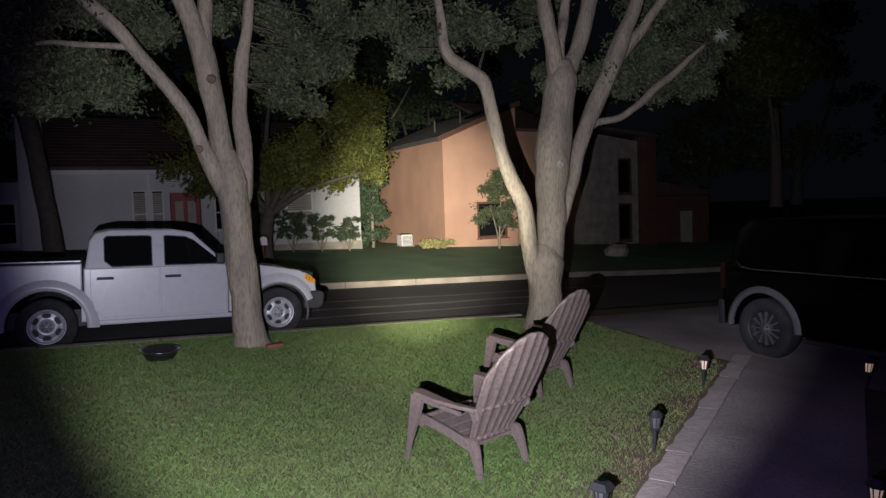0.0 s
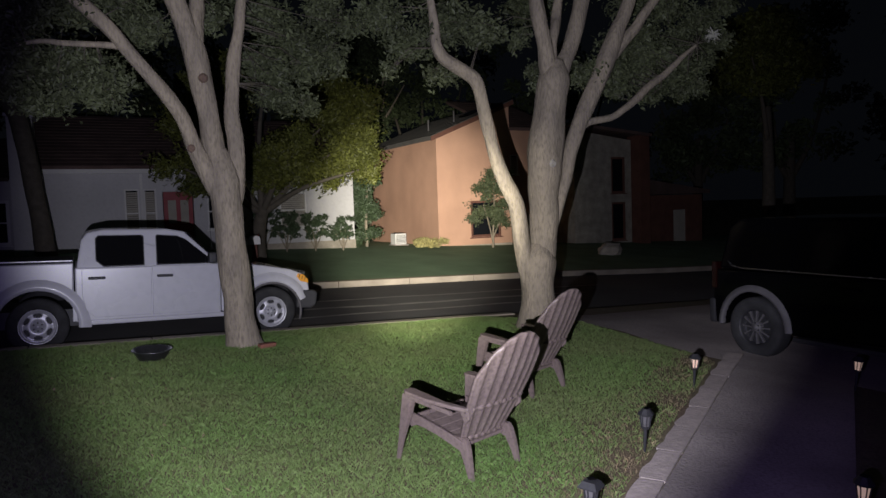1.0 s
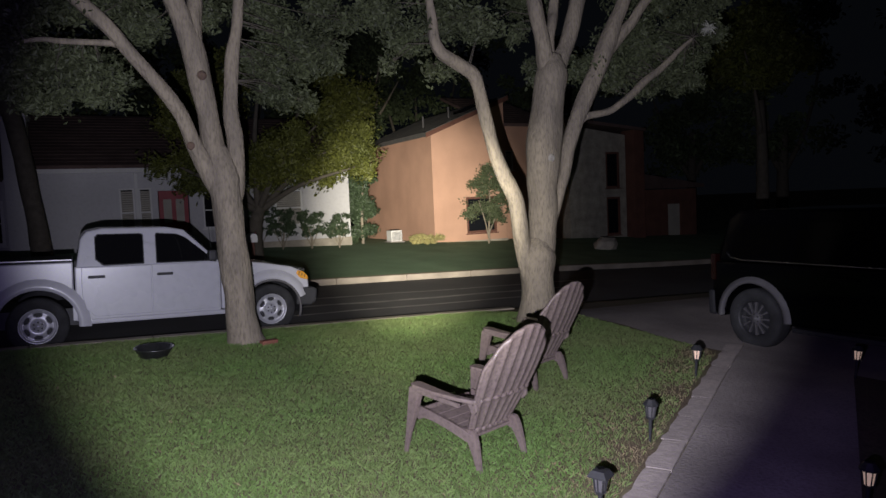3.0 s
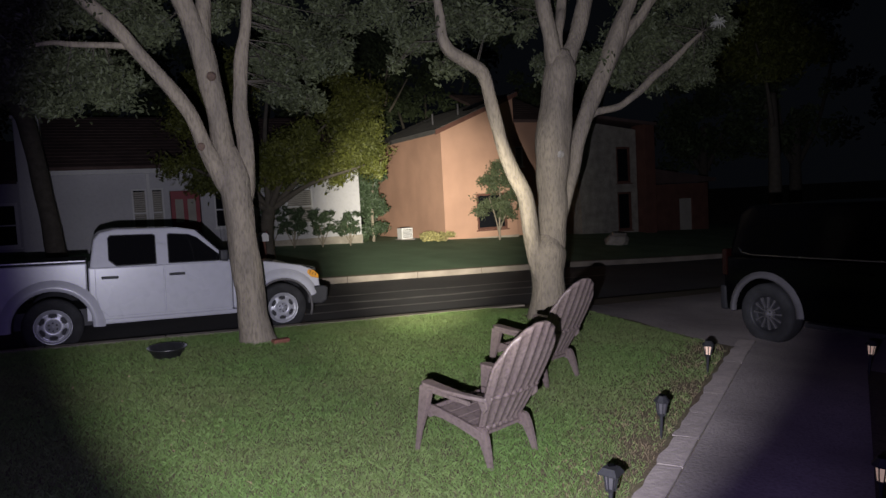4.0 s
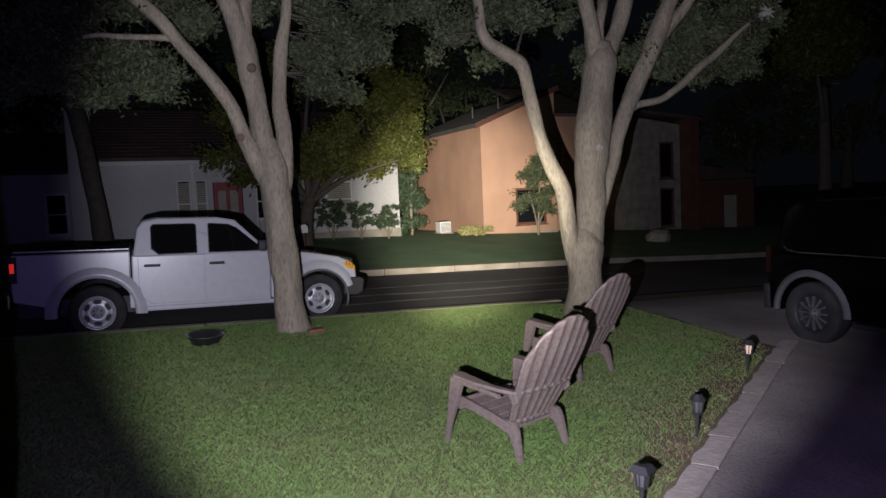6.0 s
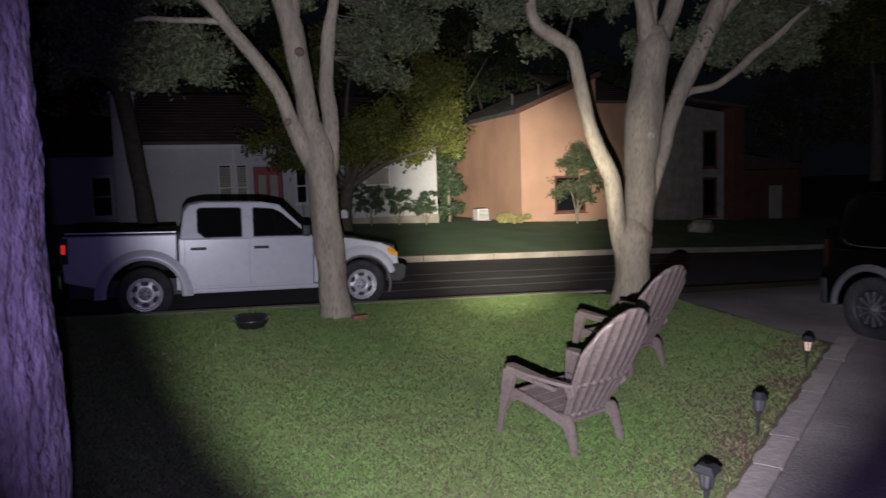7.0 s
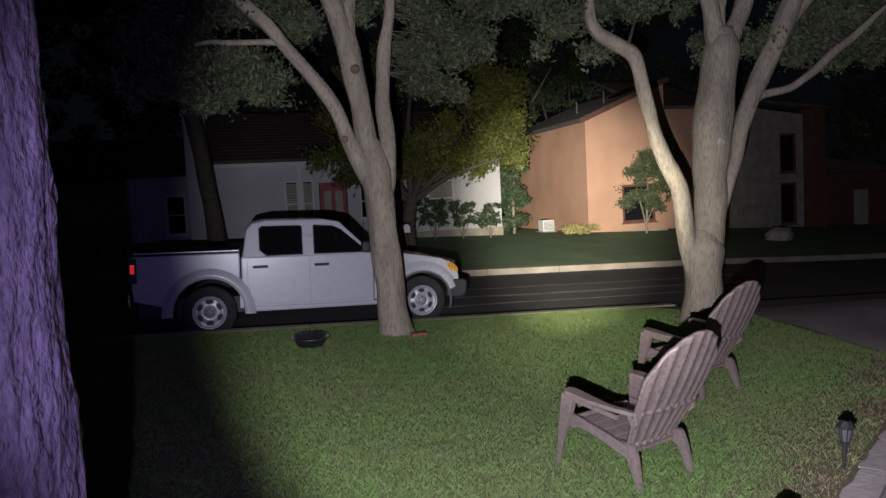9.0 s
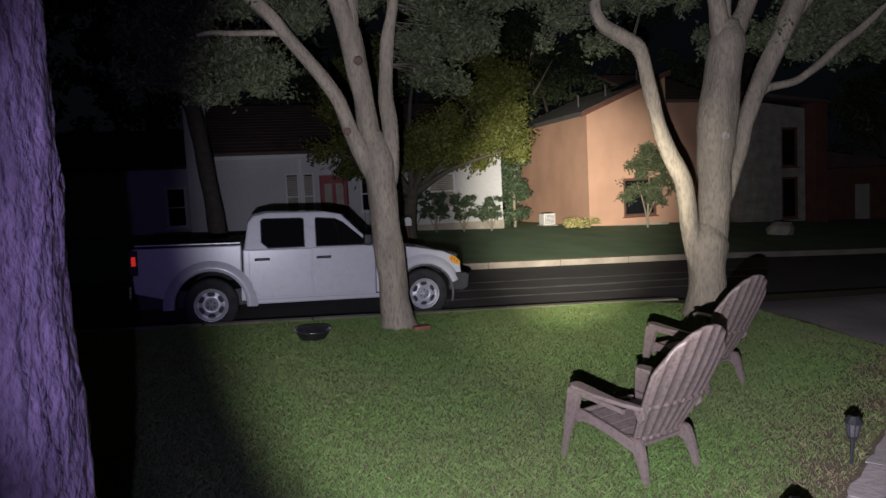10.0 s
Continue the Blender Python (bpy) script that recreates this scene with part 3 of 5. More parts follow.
def wheel(parent, x, y, z, face, tyre_r, rim_r, width, spokes, rim_mat):
    """A road wheel: tyre with a rounded shoulder, rim dish, spokes and hub. face: -1 looks to -y."""
    w = new("wheel")
    w.empty_display_size = 0.1
    w.parent = parent
    w.matrix_basis = Matrix.Translation((x, y, z)) @ Matrix.Rotation(radians(90 if face < 0 else -90), 4, "X")
    part("tyre", lathe([(rim_r, -width / 2), (tyre_r * 0.9, -width / 2), (tyre_r * 0.975, -width * 0.42), (tyre_r, -width * 0.3), (tyre_r, width * 0.3), (tyre_r * 0.975, width * 0.42), (tyre_r * 0.9, width / 2), (rim_r * 1.06, width / 2), (rim_r, width * 0.44), (rim_r, -width / 2)], 40), RUBBER, w, smooth=True)
    part("rim", lathe([(rim_r * 1.02, width * 0.46), (rim_r * 0.97, width * 0.46), (rim_r * 0.9, width * 0.34), (rim_r * 0.88, -width * 0.1), (0.0, -width * 0.1)], 36), rim_mat if spokes == 6 else DARKPLASTIC, w, smooth=True)
    if spokes == 6:
        part("disc", steel_disc(rim_r, width), rim_mat, w, smooth=True)
    for k in range(spokes if spokes != 6 else 0):
        a = 2 * math.pi * k / spokes
        sw = 0.085 * rim_r
        bm = prism([(-sw * 0.45, 0.16 * rim_r), (sw * 0.45, 0.16 * rim_r), (sw * 0.5, 0.5 * rim_r), (sw * 0.55, 0.7 * rim_r), (sw * 0.9, 0.93 * rim_r), (-sw * 0.9, 0.93 * rim_r), (-sw * 0.55, 0.7 * rim_r), (-sw * 0.5, 0.5 * rim_r)], width * 0.16, width * 0.33, "z", 0.008)
        for v in bm.verts:
            v.co.z -= 0.035 * (v.co.xy.length / rim_r - 0.5)
        part("spoke", bm, rim_mat, w, at=Matrix.Rotation(a, 4, "Z"))
    part("back_plate", lathe([(0.0, width * 0.02), (rim_r * 0.87, width * 0.02), (rim_r * 0.87, -width * 0.08)], 24), DARKPLASTIC, w)
    part("hub", lathe([(0.33 * rim_r, width * 0.12), (0.33 * rim_r, width * 0.34), (0.26 * rim_r, width * 0.40), (0.12 * rim_r, width * 0.41), (0.1 * rim_r, width * 0.46), (0.0, width * 0.46)], 20), rim_mat, w, smooth=True)
    for k in range(6):
        a = 2 * math.pi * (k + 0.5) / 6
        part("bolt", lathe([(0.0, width * 0.395), (0.012, width * 0.395), (0.011, width * 0.43), (0.0, width * 0.44)], 6, Matrix.Translation((0.24 * rim_r * math.cos(a), 0.24 * rim_r * math.sin(a), 0))), DARKPLASTIC, w)
    return w


def flare(x, z, r0, r1, y0, y1, a0, a1, mat, parent, name="wheel_arch"):
    """A bulging lip round a wheel opening."""
    bm = bmesh.new()
    n = 18
    rows = []
    for k in range(n + 1):
        a = radians(a0 + (a1 - a0) * k / n)
        rows.append([bm.verts.new((x + r * math.cos(a), y, z + r * math.sin(a))) for r, y in ((r0, y1 + 0.03), (r0, y0), (r0 + (r1 - r0) * 0.35, y0 - 0.006), (r0 + (r1 - r0) * 0.75, y0 + (y1 - y0) * 0.55), (r1, y1 + 0.004))])
    for a, b in zip(rows, rows[1:]):
        for i in range(4):
            bm.faces.new((a[i], a[i + 1], b[i + 1], b[i]))
    bmesh.ops.recalc_face_normals(bm, faces=bm.faces)
    return part(name, bm, mat, parent, smooth=True)


W = 1.80
TX, TY = -0.42, 10.87
truck = thing("pickup_truck", Matrix.Translation((TX, TY, road_z(TX))) @ Matrix.Rotation(0.032, 4, "Y"), "white four-door pickup truck parked at the kerb", "truck")
HUB = 0.385
lower = [(-1.02, 0.60), (-1.05, 1.0), (-1.03, 1.24), (0.45, 1.25), (0.45, 0.45)] + arc(0, HUB, 0.50, 8, 172, 14) + [(-0.62, 0.50)]
part("cargo_bed", prism(lower, 0.0, W, "y", 0.018), PAINT, truck, smooth=False)
cab_low = [(0.535, 0.42), (0.535, 1.18), (2.50, 1.17), (2.50, 0.42)]
CAB, GREENHOUSE = Matrix.Translation((-0.07, 0, 0)), Matrix.Translation((-0.07, 0, -0.03))
part("cab_body", prism(cab_low, 0.0, W, "y", 0.02), PAINT, truck, at=CAB)
nose = [(2.44, 0.44), (2.44, 1.18), (2.75, 1.165), (3.10, 1.12), (3.52, 1.045), (3.70, 0.97), (3.80, 0.86), (3.82, 0.66), (3.76, 0.66)] + arc(3.2, HUB, 0.47, 33, 176, 14) + [(2.70, 0.44)]
part("bonnet", prism(nose, 0.02, W - 0.02, "y", 0.03, 3), PAINT, truck)
house = [(0.55, 1.17), (0.62, 1.60), (0.70, 1.70), (0.90, 1.745), (1.75, 1.745), (2.0, 1.70), (2.52, 1.19), (2.52, 1.17)]
part("cab_roof", tumble(prism(house, 0.012, W - 0.012, "y", 0.03, 3), W, 1.17, 0.20), PAINT, truck, at=GREENHOUSE)


def side_glass(outline, y, mat, name, parent):
    bm = prism(outline, y, y + 0.02, "y", 0.0)
    for v in bm.verts:
        v.co.y += (v.co.z - 1.17) * 0.20
    return part(name, bm, mat, parent, at=GREENHOUSE)


rear_glass = [(0.80, 1.30), (0.90, 1.21), (1.44, 1.215), (1.44, 1.64), (1.40, 1.66), (0.84, 1.66), (0.80, 1.62)]
front_glass = [(1.60, 1.215), (2.42, 1.215), (2.38, 1.27), (2.02, 1.585), (1.90, 1.64), (1.62, 1.66), (1.60, 1.64)]
for ol in (rear_glass, front_glass):
    side_glass(ol, 0.004, DARKPLASTIC, "window_seal", truck)
for ol in (rear_glass, front_glass):
    cx, cz = sum(p[0] for p in ol) / len(ol), sum(p[1] for p in ol) / len(ol)
    side_glass([(cx + (x - cx) * 0.965, cz + (z - cz) * 0.94) for x, z in ol], -0.002, CARGLASS, "side_window", truck)
bm = prism([(2.035, 1.685), (2.06, 1.685), (2.50, 1.235), (2.475, 1.225)], 0.16, W - 0.16, "y")
part("windscreen", bm, CARGLASS, truck, at=GREENHOUSE)
# doors: thin raised skins with gaps between
for x0, x1, rear in ((0.62, 1.525, True), (1.54, 2.47, False)):
    ol = [(x0, 0.47), (x1, 0.47), (x1, 1.172), (x0, 1.172)]
    if rear:
        ol = [(x0 + 0.16, 0.47), (x1, 0.47), (x1, 1.165), (x0, 1.165), (x0, 0.78), (x0 + 0.05, 0.58)]
    dr = part("door", prism(ol, -0.016, 0.0, "y", 0.007), PAINT, truck, at=CAB)
    hx = x0 + 0.08 if rear else x0 + 0.06
    part("door_handle", box(hx, -0.055, 1.01, hx + 0.22, -0.017, 1.05, 0.012), DARKPLASTIC, dr)
part("sill", box(0.56, 0.03, 0.36, 2.68, 0.12, 0.43, 0.02), PAINT, truck)
part("chassis", box(-1.0, 0.25, 0.34, 3.5, W - 0.25, 0.58), DARKPLASTIC, truck)
flare(0, HUB, 0.50, 0.66, -0.04, 0.0, -4, 184, PAINT, truck)
flare(3.2, HUB, 0.47, 0.63, -0.045, 0.02, 20, 184, PAINT, truck)
part("arch_lip", add_tube(bmesh.new(), [(x, -0.03, z) for x, z in arc(3.2, HUB, 0.462, -18, 172, 18)], [0.022] * 19, 8), GREYPLASTIC, truck, smooth=True)
for x in (0.0, 3.2):
    bm = bmesh.new()
    pts = arc(x, HUB, 0.49 if x == 0 else 0.46, -10, 190, 16)
    for (xa, za), (xb, zb) in zip(pts, pts[1:]):
        bm.faces.new([bm.verts.new(p) for p in ((xa, 0.012, za), (xb, 0.012, zb), (xb, 0.32, zb), (xa, 0.32, za))])
    part("wheel_liner", bm, DARKPLASTIC, truck)
part("front_bumper", prism([(3.60, 0.42), (3.84, 0.40), (3.93, 0.46), (3.95, 0.66), (3.88, 0.70), (3.60, 0.70)], -0.012, W + 0.012, "y", 0.035, 3), material("bumper_plastic", (0.03, 0.03, 0.034), 0.6, vary=0.25, scale=6, fine=50, bump=0.1), truck)
part("grille", box(3.74, 0.35, 0.70, 3.86, W - 0.35, 0.98, 0.02), CHROME, truck)
for y0, y1 in ((0.008, 0.3), (W - 0.3, W - 0.008)):
    hl = part("headlight", prism([(3.61, 0.925), (3.67, 0.85), (3.80, 0.815), (3.795, 0.88), (3.72, 0.955), (3.63, 0.975)], y0, y1, "y", 0.012), AMBER, truck, "amber headlight corner")
    for k in range(3):
        part("lens_rib", prism([(3.645 + 0.045 * k, 0.905 - 0.02 * k), (3.655 + 0.045 * k, 0.902 - 0.02 * k), (3.668 + 0.045 * k, 0.955 - 0.022 * k), (3.658 + 0.045 * k, 0.958 - 0.022 * k)], y0 - 0.003, y0 + 0.004, "y"), DARKPLASTIC, hl)
part("bed_cover", box(-1.0, 0.06, 1.252, 0.44, W - 0.06, 1.27, 0.006), DARKPLASTIC, truck)
part("bed_rail", box(-1.0, 0.0, 1.272, 0.44, 0.06, 1.292, 0.006), ALLOY, truck, "silver rail along the cargo bed")
part("bed_rail", box(-1.0, W - 0.058, 1.244, 0.44, W, 1.262, 0.006), DARKPLASTIC, truck)
for y0, y1 in ((-0.012, 0.14), (W - 0.14, W + 0.012)):
    tl = part("tail_light", box(-1.085, y0, 0.86, -0.96, y1, 1.22, 0.015), DARKPLASTIC, truck)
    part("tail_lens", box(-1.045, y0 - 0.006, 1.0, -0.99, y0 + 0.02, 1.13, 0.004), REDLENS, tl, "glowing red tail lamp")
part("rear_bumper", box(-1.22, 0.02, 0.50, -1.06, W - 0.02, 0.72, 0.03), CHROME, truck)
mirror = part("mirror", box(2.24, -0.2, 1.19, 2.36, -0.01, 1.36, 0.03), DARKPLASTIC, truck, "black wing mirror")
part("antenna", add_tube(bmesh.new(), [(2.6, W - 0.12, 1.15), (2.55, W - 0.12, 1.75)], [0.006, 0.003], 6), DARKPLASTIC, truck)
part("fuel_flap", lathe([(0.0, 0), (0.09, 0), (0.09, 0.004), (0.0, 0.004)], 20, Matrix.Translation((-0.72, W + 0.002, 1.0)) @ Matrix.Rotation(radians(-90), 4, "X")), PAINT, truck)
for x in (0.0, 3.2):
    wheel(truck, x, 0.115, HUB, -1, 0.388, 0.235, 0.23, 6, ALLOY)
    wheel(truck, x, W - 0.115, HUB, 1, 0.388, 0.235, 0.23, 6, ALLOY)

# ---- black car on the driveway, tail to the street ----
SX, SY = 7.86, 6.02
suv = thing("black_car", Matrix.Translation((SX, SY, lawn_z(8.7, 6.02) + 0.014)) @ Matrix.Rotation(radians(-90), 4, "Z"), "large black car parked on the driveway, tail to street", "car")
# local x runs from tail to nose (world -y is +x), local y into the car (world +x)
sl = [(-0.60, 0.40), (-0.64, 0.75), (-0.62, 1.12), (3.9, 1.12), (4.3, 0.95), (4.35, 0.40), (3.65, 0.40)] + arc(3.2, 0.39, 0.46, 5, 175, 10) + [(0.55, 0.36)] + arc(0, 0.39, 0.47, 5, 175, 14) + [(-0.52, 0.36)]
part("body", prism(sl, 0.0, 1.95, "y", 0.03), BLACKPAINT, suv)
part("cabin", tumble(prism([(-0.56, 1.13), (-0.46, 1.70), (-0.32, 1.80), (1.9, 1.82), (2.35, 1.74), (3.05, 1.13)], 0.02, 1.93, "y", 0.04), 1.95, 1.13, 0.16), BLACKPAINT, suv)
for ol in ([(-0.33, 1.2), (0.5, 1.17), (0.5, 1.62), (-0.22, 1.62)], [(0.58, 1.17), (1.5, 1.17), (1.5, 1.66), (0.58, 1.64)], [(1.58, 1.17), (2.75, 1.17), (2.25, 1.63), (1.58, 1.66)]):
    bm = prism(ol, 0.006, 0.03, "y")
    for v in bm.verts:
        v.co.y += (v.co.z - 1.13) * 0.16
    part("side_window", bm, DARKGLASS, suv)
part("window_trim", add_tube(bmesh.new(), [(-0.40, 0.008, 1.25), (-0.34, 0.008, 1.18), (-0.15, 0.008, 1.155), (2.8, 0.008, 1.15)], [0.010] * 4, 8), CHROME, suv)
flare(0, 0.39, 0.47, 0.56, -0.035, 0.0, 0, 180, GREYPLASTIC, suv)
flare(3.2, 0.39, 0.46, 0.55, -0.035, 0.0, 0, 180, GREYPLASTIC, suv)
part("running_board", box(0.6, -0.06, 0.30, 2.65, 0.12, 0.36, 0.015), DARKPLASTIC, suv)
part("rear_bumper", box(-0.71, -0.01, 0.38, -0.60, 1.96, 0.72, 0.035), DARKPLASTIC, suv)
part("tail_light", box(-0.66, -0.012, 0.86, -0.57, 0.10, 1.22, 0.015), material("dark_red_lens", (0.012, 0.002, 0.002), 0.2, vary=0.1, bump=0), suv, "unlit dark red tail lamp")
part("door_handle", box(1.15, -0.045, 0.98, 1.4, -0.004, 1.02, 0.01), BLACKPAINT, suv)
part("mirror", box(2.55, -0.22, 1.14, 2.7, -0.005, 1.32, 0.03), BLACKPAINT, suv)
for x in (0.0, 3.2):
    wheel(suv, x, 0.13, 0.39, -1, 0.395, 0.245, 0.25, 12, GREYPLASTIC)
    wheel(suv, x, 1.82, 0.39, 1, 0.395, 0.245, 0.25, 12, GREYPLASTIC)


# ---- garden chairs ----
def garden_chair(m, label):
    c = thing("garden_chair", m, label, "chair", "garden chairs on the lawn")
    back_at = lambda t: Vector((0, -0.20 - 0.345 * t - 0.02 * math.sin(t * math.pi), 0.353 + 0.77 * t))
    half_width = lambda t: 0.228 + 0.117 * math.sin(max(0.0, min(1.0, (t + 0.16) / 0.84)) * math.pi / 2)
    arch = lambda x: 0.40 + 0.60 * math.sqrt(max(0.03, 1 - (x / 0.36) ** 2))
    # moulded back shell with seven shallow ribs fanning out to a rounded head
    bm = bmesh.new()
    cols, rows = 71, 22
    skins = []
    for side in (-1, 1):
        skin = []
        for j in range(rows):
            line = []
            for i in range(cols):
                u = 2 * i / (cols - 1) - 1
                t = 0.4
                for again in range(6):
                    x = u * half_width(t)
                    t = -0.16 + (arch(x) + 0.16) * j / (rows - 1)
                p = back_at(t)
                rib = (0.5 + 0.5 * math.cos(7 * math.pi * u)) ** 2 * min(1.0, 6 * (1 - abs(u)) + 0.25)
                oy = -0.010 - 0.011 * rib if side < 0 else 0.010 - 0.004 * rib
                line.append(bm.verts.new((x, p.y + oy + 0.42 * x * x, p.z + 0.3 * oy)))
            skin.append(line)
        skins.append(skin)
    for skin in skins:
        for la, lb in zip(skin, skin[1:]):
            for i in range(cols - 1):
                bm.faces.new((la[i], la[i + 1], lb[i + 1], lb[i]))
    border = lambda k: skins[k][0] + [l[-1] for l in skins[k][1:-1]] + skins[k][-1][::-1] + [l[0] for l in skins[k][-2:0:-1]]
    ra, rb = border(0), border(1)
    for i in range(len(ra)):
        bm.faces.new((ra[i], ra[(i + 1) % len(ra)], rb[(i + 1) % len(rb)], rb[i]))
    bmesh.ops.recalc_face_normals(bm, faces=bm.faces)
    part("backrest", bm, RESIN, c, smooth=True)
    for t, w in ((0.26, 0.27), (-0.1, 0.23)):
        p = back_at(t)
        pts = [(x, p.y - 0.004 + 0.42 * x * x, p.z) for x in np.linspace(-w, w, 43)]
        part("back_rail", add_tube(bmesh.new(), pts, [0.021 + 0.006 * math.cos(2 * math.pi * k / 6) for k in range(43)], 10), RESIN, c, smooth=True)
    # seat of boards, dipping to the back and rolling over at the front
    for k in range(6):
        t0, t1 = k / 6, (k + 0.93) / 6
        f = lambda t: (0.36 - 0.53 * t, 0.375 - 0.135 * t - (0.07 * (1 - t * 5) ** 2 if t < 0.2 else 0))
        (y0, z0), (y1, z1) = f(t0), f(t1)
        hw = 0.30 - 0.05 * t0
        part("seat_board", prism([(y0, z0), (y1, z1), (y1, z1 - 0.022), (y0, z0 - 0.022)], -hw, hw, "x", 0.005), RESIN, c)
    part("seat_runner", prism([(0.34, 0.345), (-0.20, 0.222), (-0.21, 0.19), (-0.16, 0.19), (0.0, 0.25), (0.34, 0.30)], -0.25, -0.22, "x", 0.008), RESIN, c)
    part("seat_runner", prism([(0.34, 0.345), (-0.20, 0.222), (-0.21, 0.19), (-0.16, 0.19), (0.0, 0.25), (0.34, 0.30)], 0.22, 0.25, "x", 0.008), RESIN, c)
    part("front_rail", box(-0.30, 0.345, 0.27, 0.30, 0.372, 0.35, 0.01), RESIN, c)
    for s in (-1, 1):
        # curved apron under the seat's edge, from the front leg to the rear leg
        bm = prism([(0.33, 0.385), (0.20, 0.37), (0.02, 0.335), (-0.12, 0.30), (-0.20, 0.275), (-0.22, 0.20), (-0.17, 0.205), (-0.08, 0.235), (0.05, 0.272), (0.18, 0.296), (0.27, 0.302), (0.33, 0.27)], s * 0.305 - 0.012, s * 0.305 + 0.012, "x", 0.005)
        for v in bm.verts:
            v.co.x *= 1 - 0.33 * max(0.0, 0.33 - v.co.y) ** 1.5
        part("apron", bm, RESIN, c)
        # upright joining the arm's tail to the back
        part("arm_bracket", prism([(-0.17, 0.545), (-0.27, 0.545), (-0.275, 0.47), (-0.235, 0.43)], s * 0.288 - 0.014, s * 0.288 + 0.014, "x", 0.006), RESIN, c)
        # arm: broad at the front, bending in to the back
        ol = [(s * 0.285, 0.32), (s * 0.305, 0.355), (s * 0.37, 0.355), (s * 0.397, 0.31), (s * 0.40, 0.08), (s * 0.36, -0.16), (s * 0.315, -0.28), (s * 0.275, -0.28), (s * 0.32, -0.05), (s * 0.30, 0.16)]
        bm = prism(ol if s < 0 else ol[::-1], 0.54, 0.57, "z", 0.010)
        for v in bm.verts:
            v.co.z += 0.03 * v.co.y
        part("arm", bm, RESIN, c)
        part("arm_lip", prism([(0.31, 0.52), (-0.18, 0.505), (-0.18, 0.535), (0.31, 0.55)], s * 0.383 - 0.008, s * 0.383 + 0.008, "x"), RESIN, c)
        # front leg, flared at the top
        bm = bmesh.new()
        rows = []
        for z, x, y, wx, wy in ((0.0, 0.388, 0.40, 0.014, 0.018), (0.18, 0.378, 0.37, 0.018, 0.025), (0.36, 0.366, 0.335, 0.026, 0.045), (0.548, 0.352, 0.305, 0.032, 0.058)):
            rows.append([bm.verts.new((s * x + a * wx, y + b * wy, z)) for a, b in ((-1, -1), (1, -1), (1, 1), (-1, 1))])
        for a, b in zip(rows, rows[1:]):
            for i in range(4):
                bm.faces.new((a[i], a[(i + 1) % 4], b[(i + 1) % 4], b[i]))
        bm.faces.new(rows[0][::-1])
        bm.faces.new(rows[-1])
        bmesh.ops.bevel(bm, geom=list(bm.edges), offset=0.007, segments=2, affect="EDGES")
        part("front_leg", bm, RESIN, c)
        # rear leg, raking back from the seat
        bm = bmesh.new()
        rows = []
        for z, x, y, wx, wy in ((0.0, 0.262, -0.275, 0.018, 0.020), (0.10, 0.257, -0.245, 0.022, 0.030), (0.20, 0.250, -0.205, 0.027, 0.043), (0.27, 0.245, -0.165, 0.027, 0.058), (0.30, 0.242, -0.14, 0.024, 0.060)):
            rows.append([bm.verts.new((s * x + a * wx, y + b * wy, z)) for a, b in ((-1, -1), (1, -1), (1, 1), (-1, 1))])
        for a, b in zip(rows, rows[1:]):
            for i in range(4):
                bm.faces.new((a[i], a[(i + 1) % 4], b[(i + 1) % 4], b[i]))
        bm.faces.new(rows[0][::-1])
        bm.faces.new(rows[-1])
        bmesh.ops.bevel(bm, geom=list(bm.edges), offset=0.007, segments=2, affect="EDGES")
        part("rear_leg", bm, RESIN, c)
    return c


def on_lawn(x, y, rz, sink=0.0):
    """A pose standing square on the sloping lawn."""
    zx = (lawn_z(x + 0.3, y) - lawn_z(x - 0.3, y)) / 0.6
    zy = (lawn_z(x, y + 0.3) - lawn_z(x, y - 0.3)) / 0.6
    up = Vector((-zx, -zy, 1)).normalized()
    return Matrix.Translation((x, y, lawn_z(x, y) - sink)) @ Vector((0, 0, 1)).rotation_difference(up).to_matrix().to_4x4() @ Matrix.Rotation(radians(rz), 4, "Z")


CHAIR_A, CHAIR_B = (2.799, 4.595, 17), (4.30, 5.98, 17)
chair = garden_chair(Matrix(), "brown moulded resin garden armchair with a ribbed back on grass")
chair.matrix_basis = on_lawn(*CHAIR_A)
copy_thing(chair, on_lawn(*CHAIR_B))


# ---- path lanterns ----
def path_lantern(m, label, lit, sides=8):
    l = thing("path_lantern", m, label, "lantern", "lanterns along the walkway")
    part("stake", add_tube(bmesh.new(), [(0, 0, -0.08), (0, 0, 0.10), (0, 0, 0.20)], [0.006, 0.014, 0.016], 8), DARKPLASTIC, l)
    cage = part("cage", lathe([(0.0, 0.198), (0.030, 0.198), (0.036, 0.212), (0.031, 0.216), (0.0, 0.216)], sides), DARKPLASTIC, l)
    for k in range(8):
        a = 2 * math.pi * k / 8
        part("bar", add_tube(bmesh.new(), [(0.033 * math.cos(a), 0.033 * math.sin(a), 0.21), (0.048 * math.cos(a), 0.048 * math.sin(a), 0.315)], [0.0045, 0.0045], 5), DARKPLASTIC, cage)
    part("lantern_glass", lathe([(0.0, 0.217), (0.027, 0.217), (0.041, 0.312), (0.0, 0.312)], sides), LANTERN if lit else GREYPLASTIC, l)
    cap = part("cap", lathe([(0.0, 0.314), (0.062, 0.314), (0.066, 0.323), (0.05, 0.342), (0.036, 0.36), (0.032, 0.366), (0.0, 0.368)] if sides == 8 else [(0.0, 0.314), (0.088, 0.314), (0.09, 0.322), (0.062, 0.352), (0.058, 0.358), (0.0, 0.359)], sides), DARKPLASTIC, l)
    part("solar_panel", box(-0.022, -0.022, 0.369, 0.022, 0.022, 0.372), CARGLASS, cap)
    return l


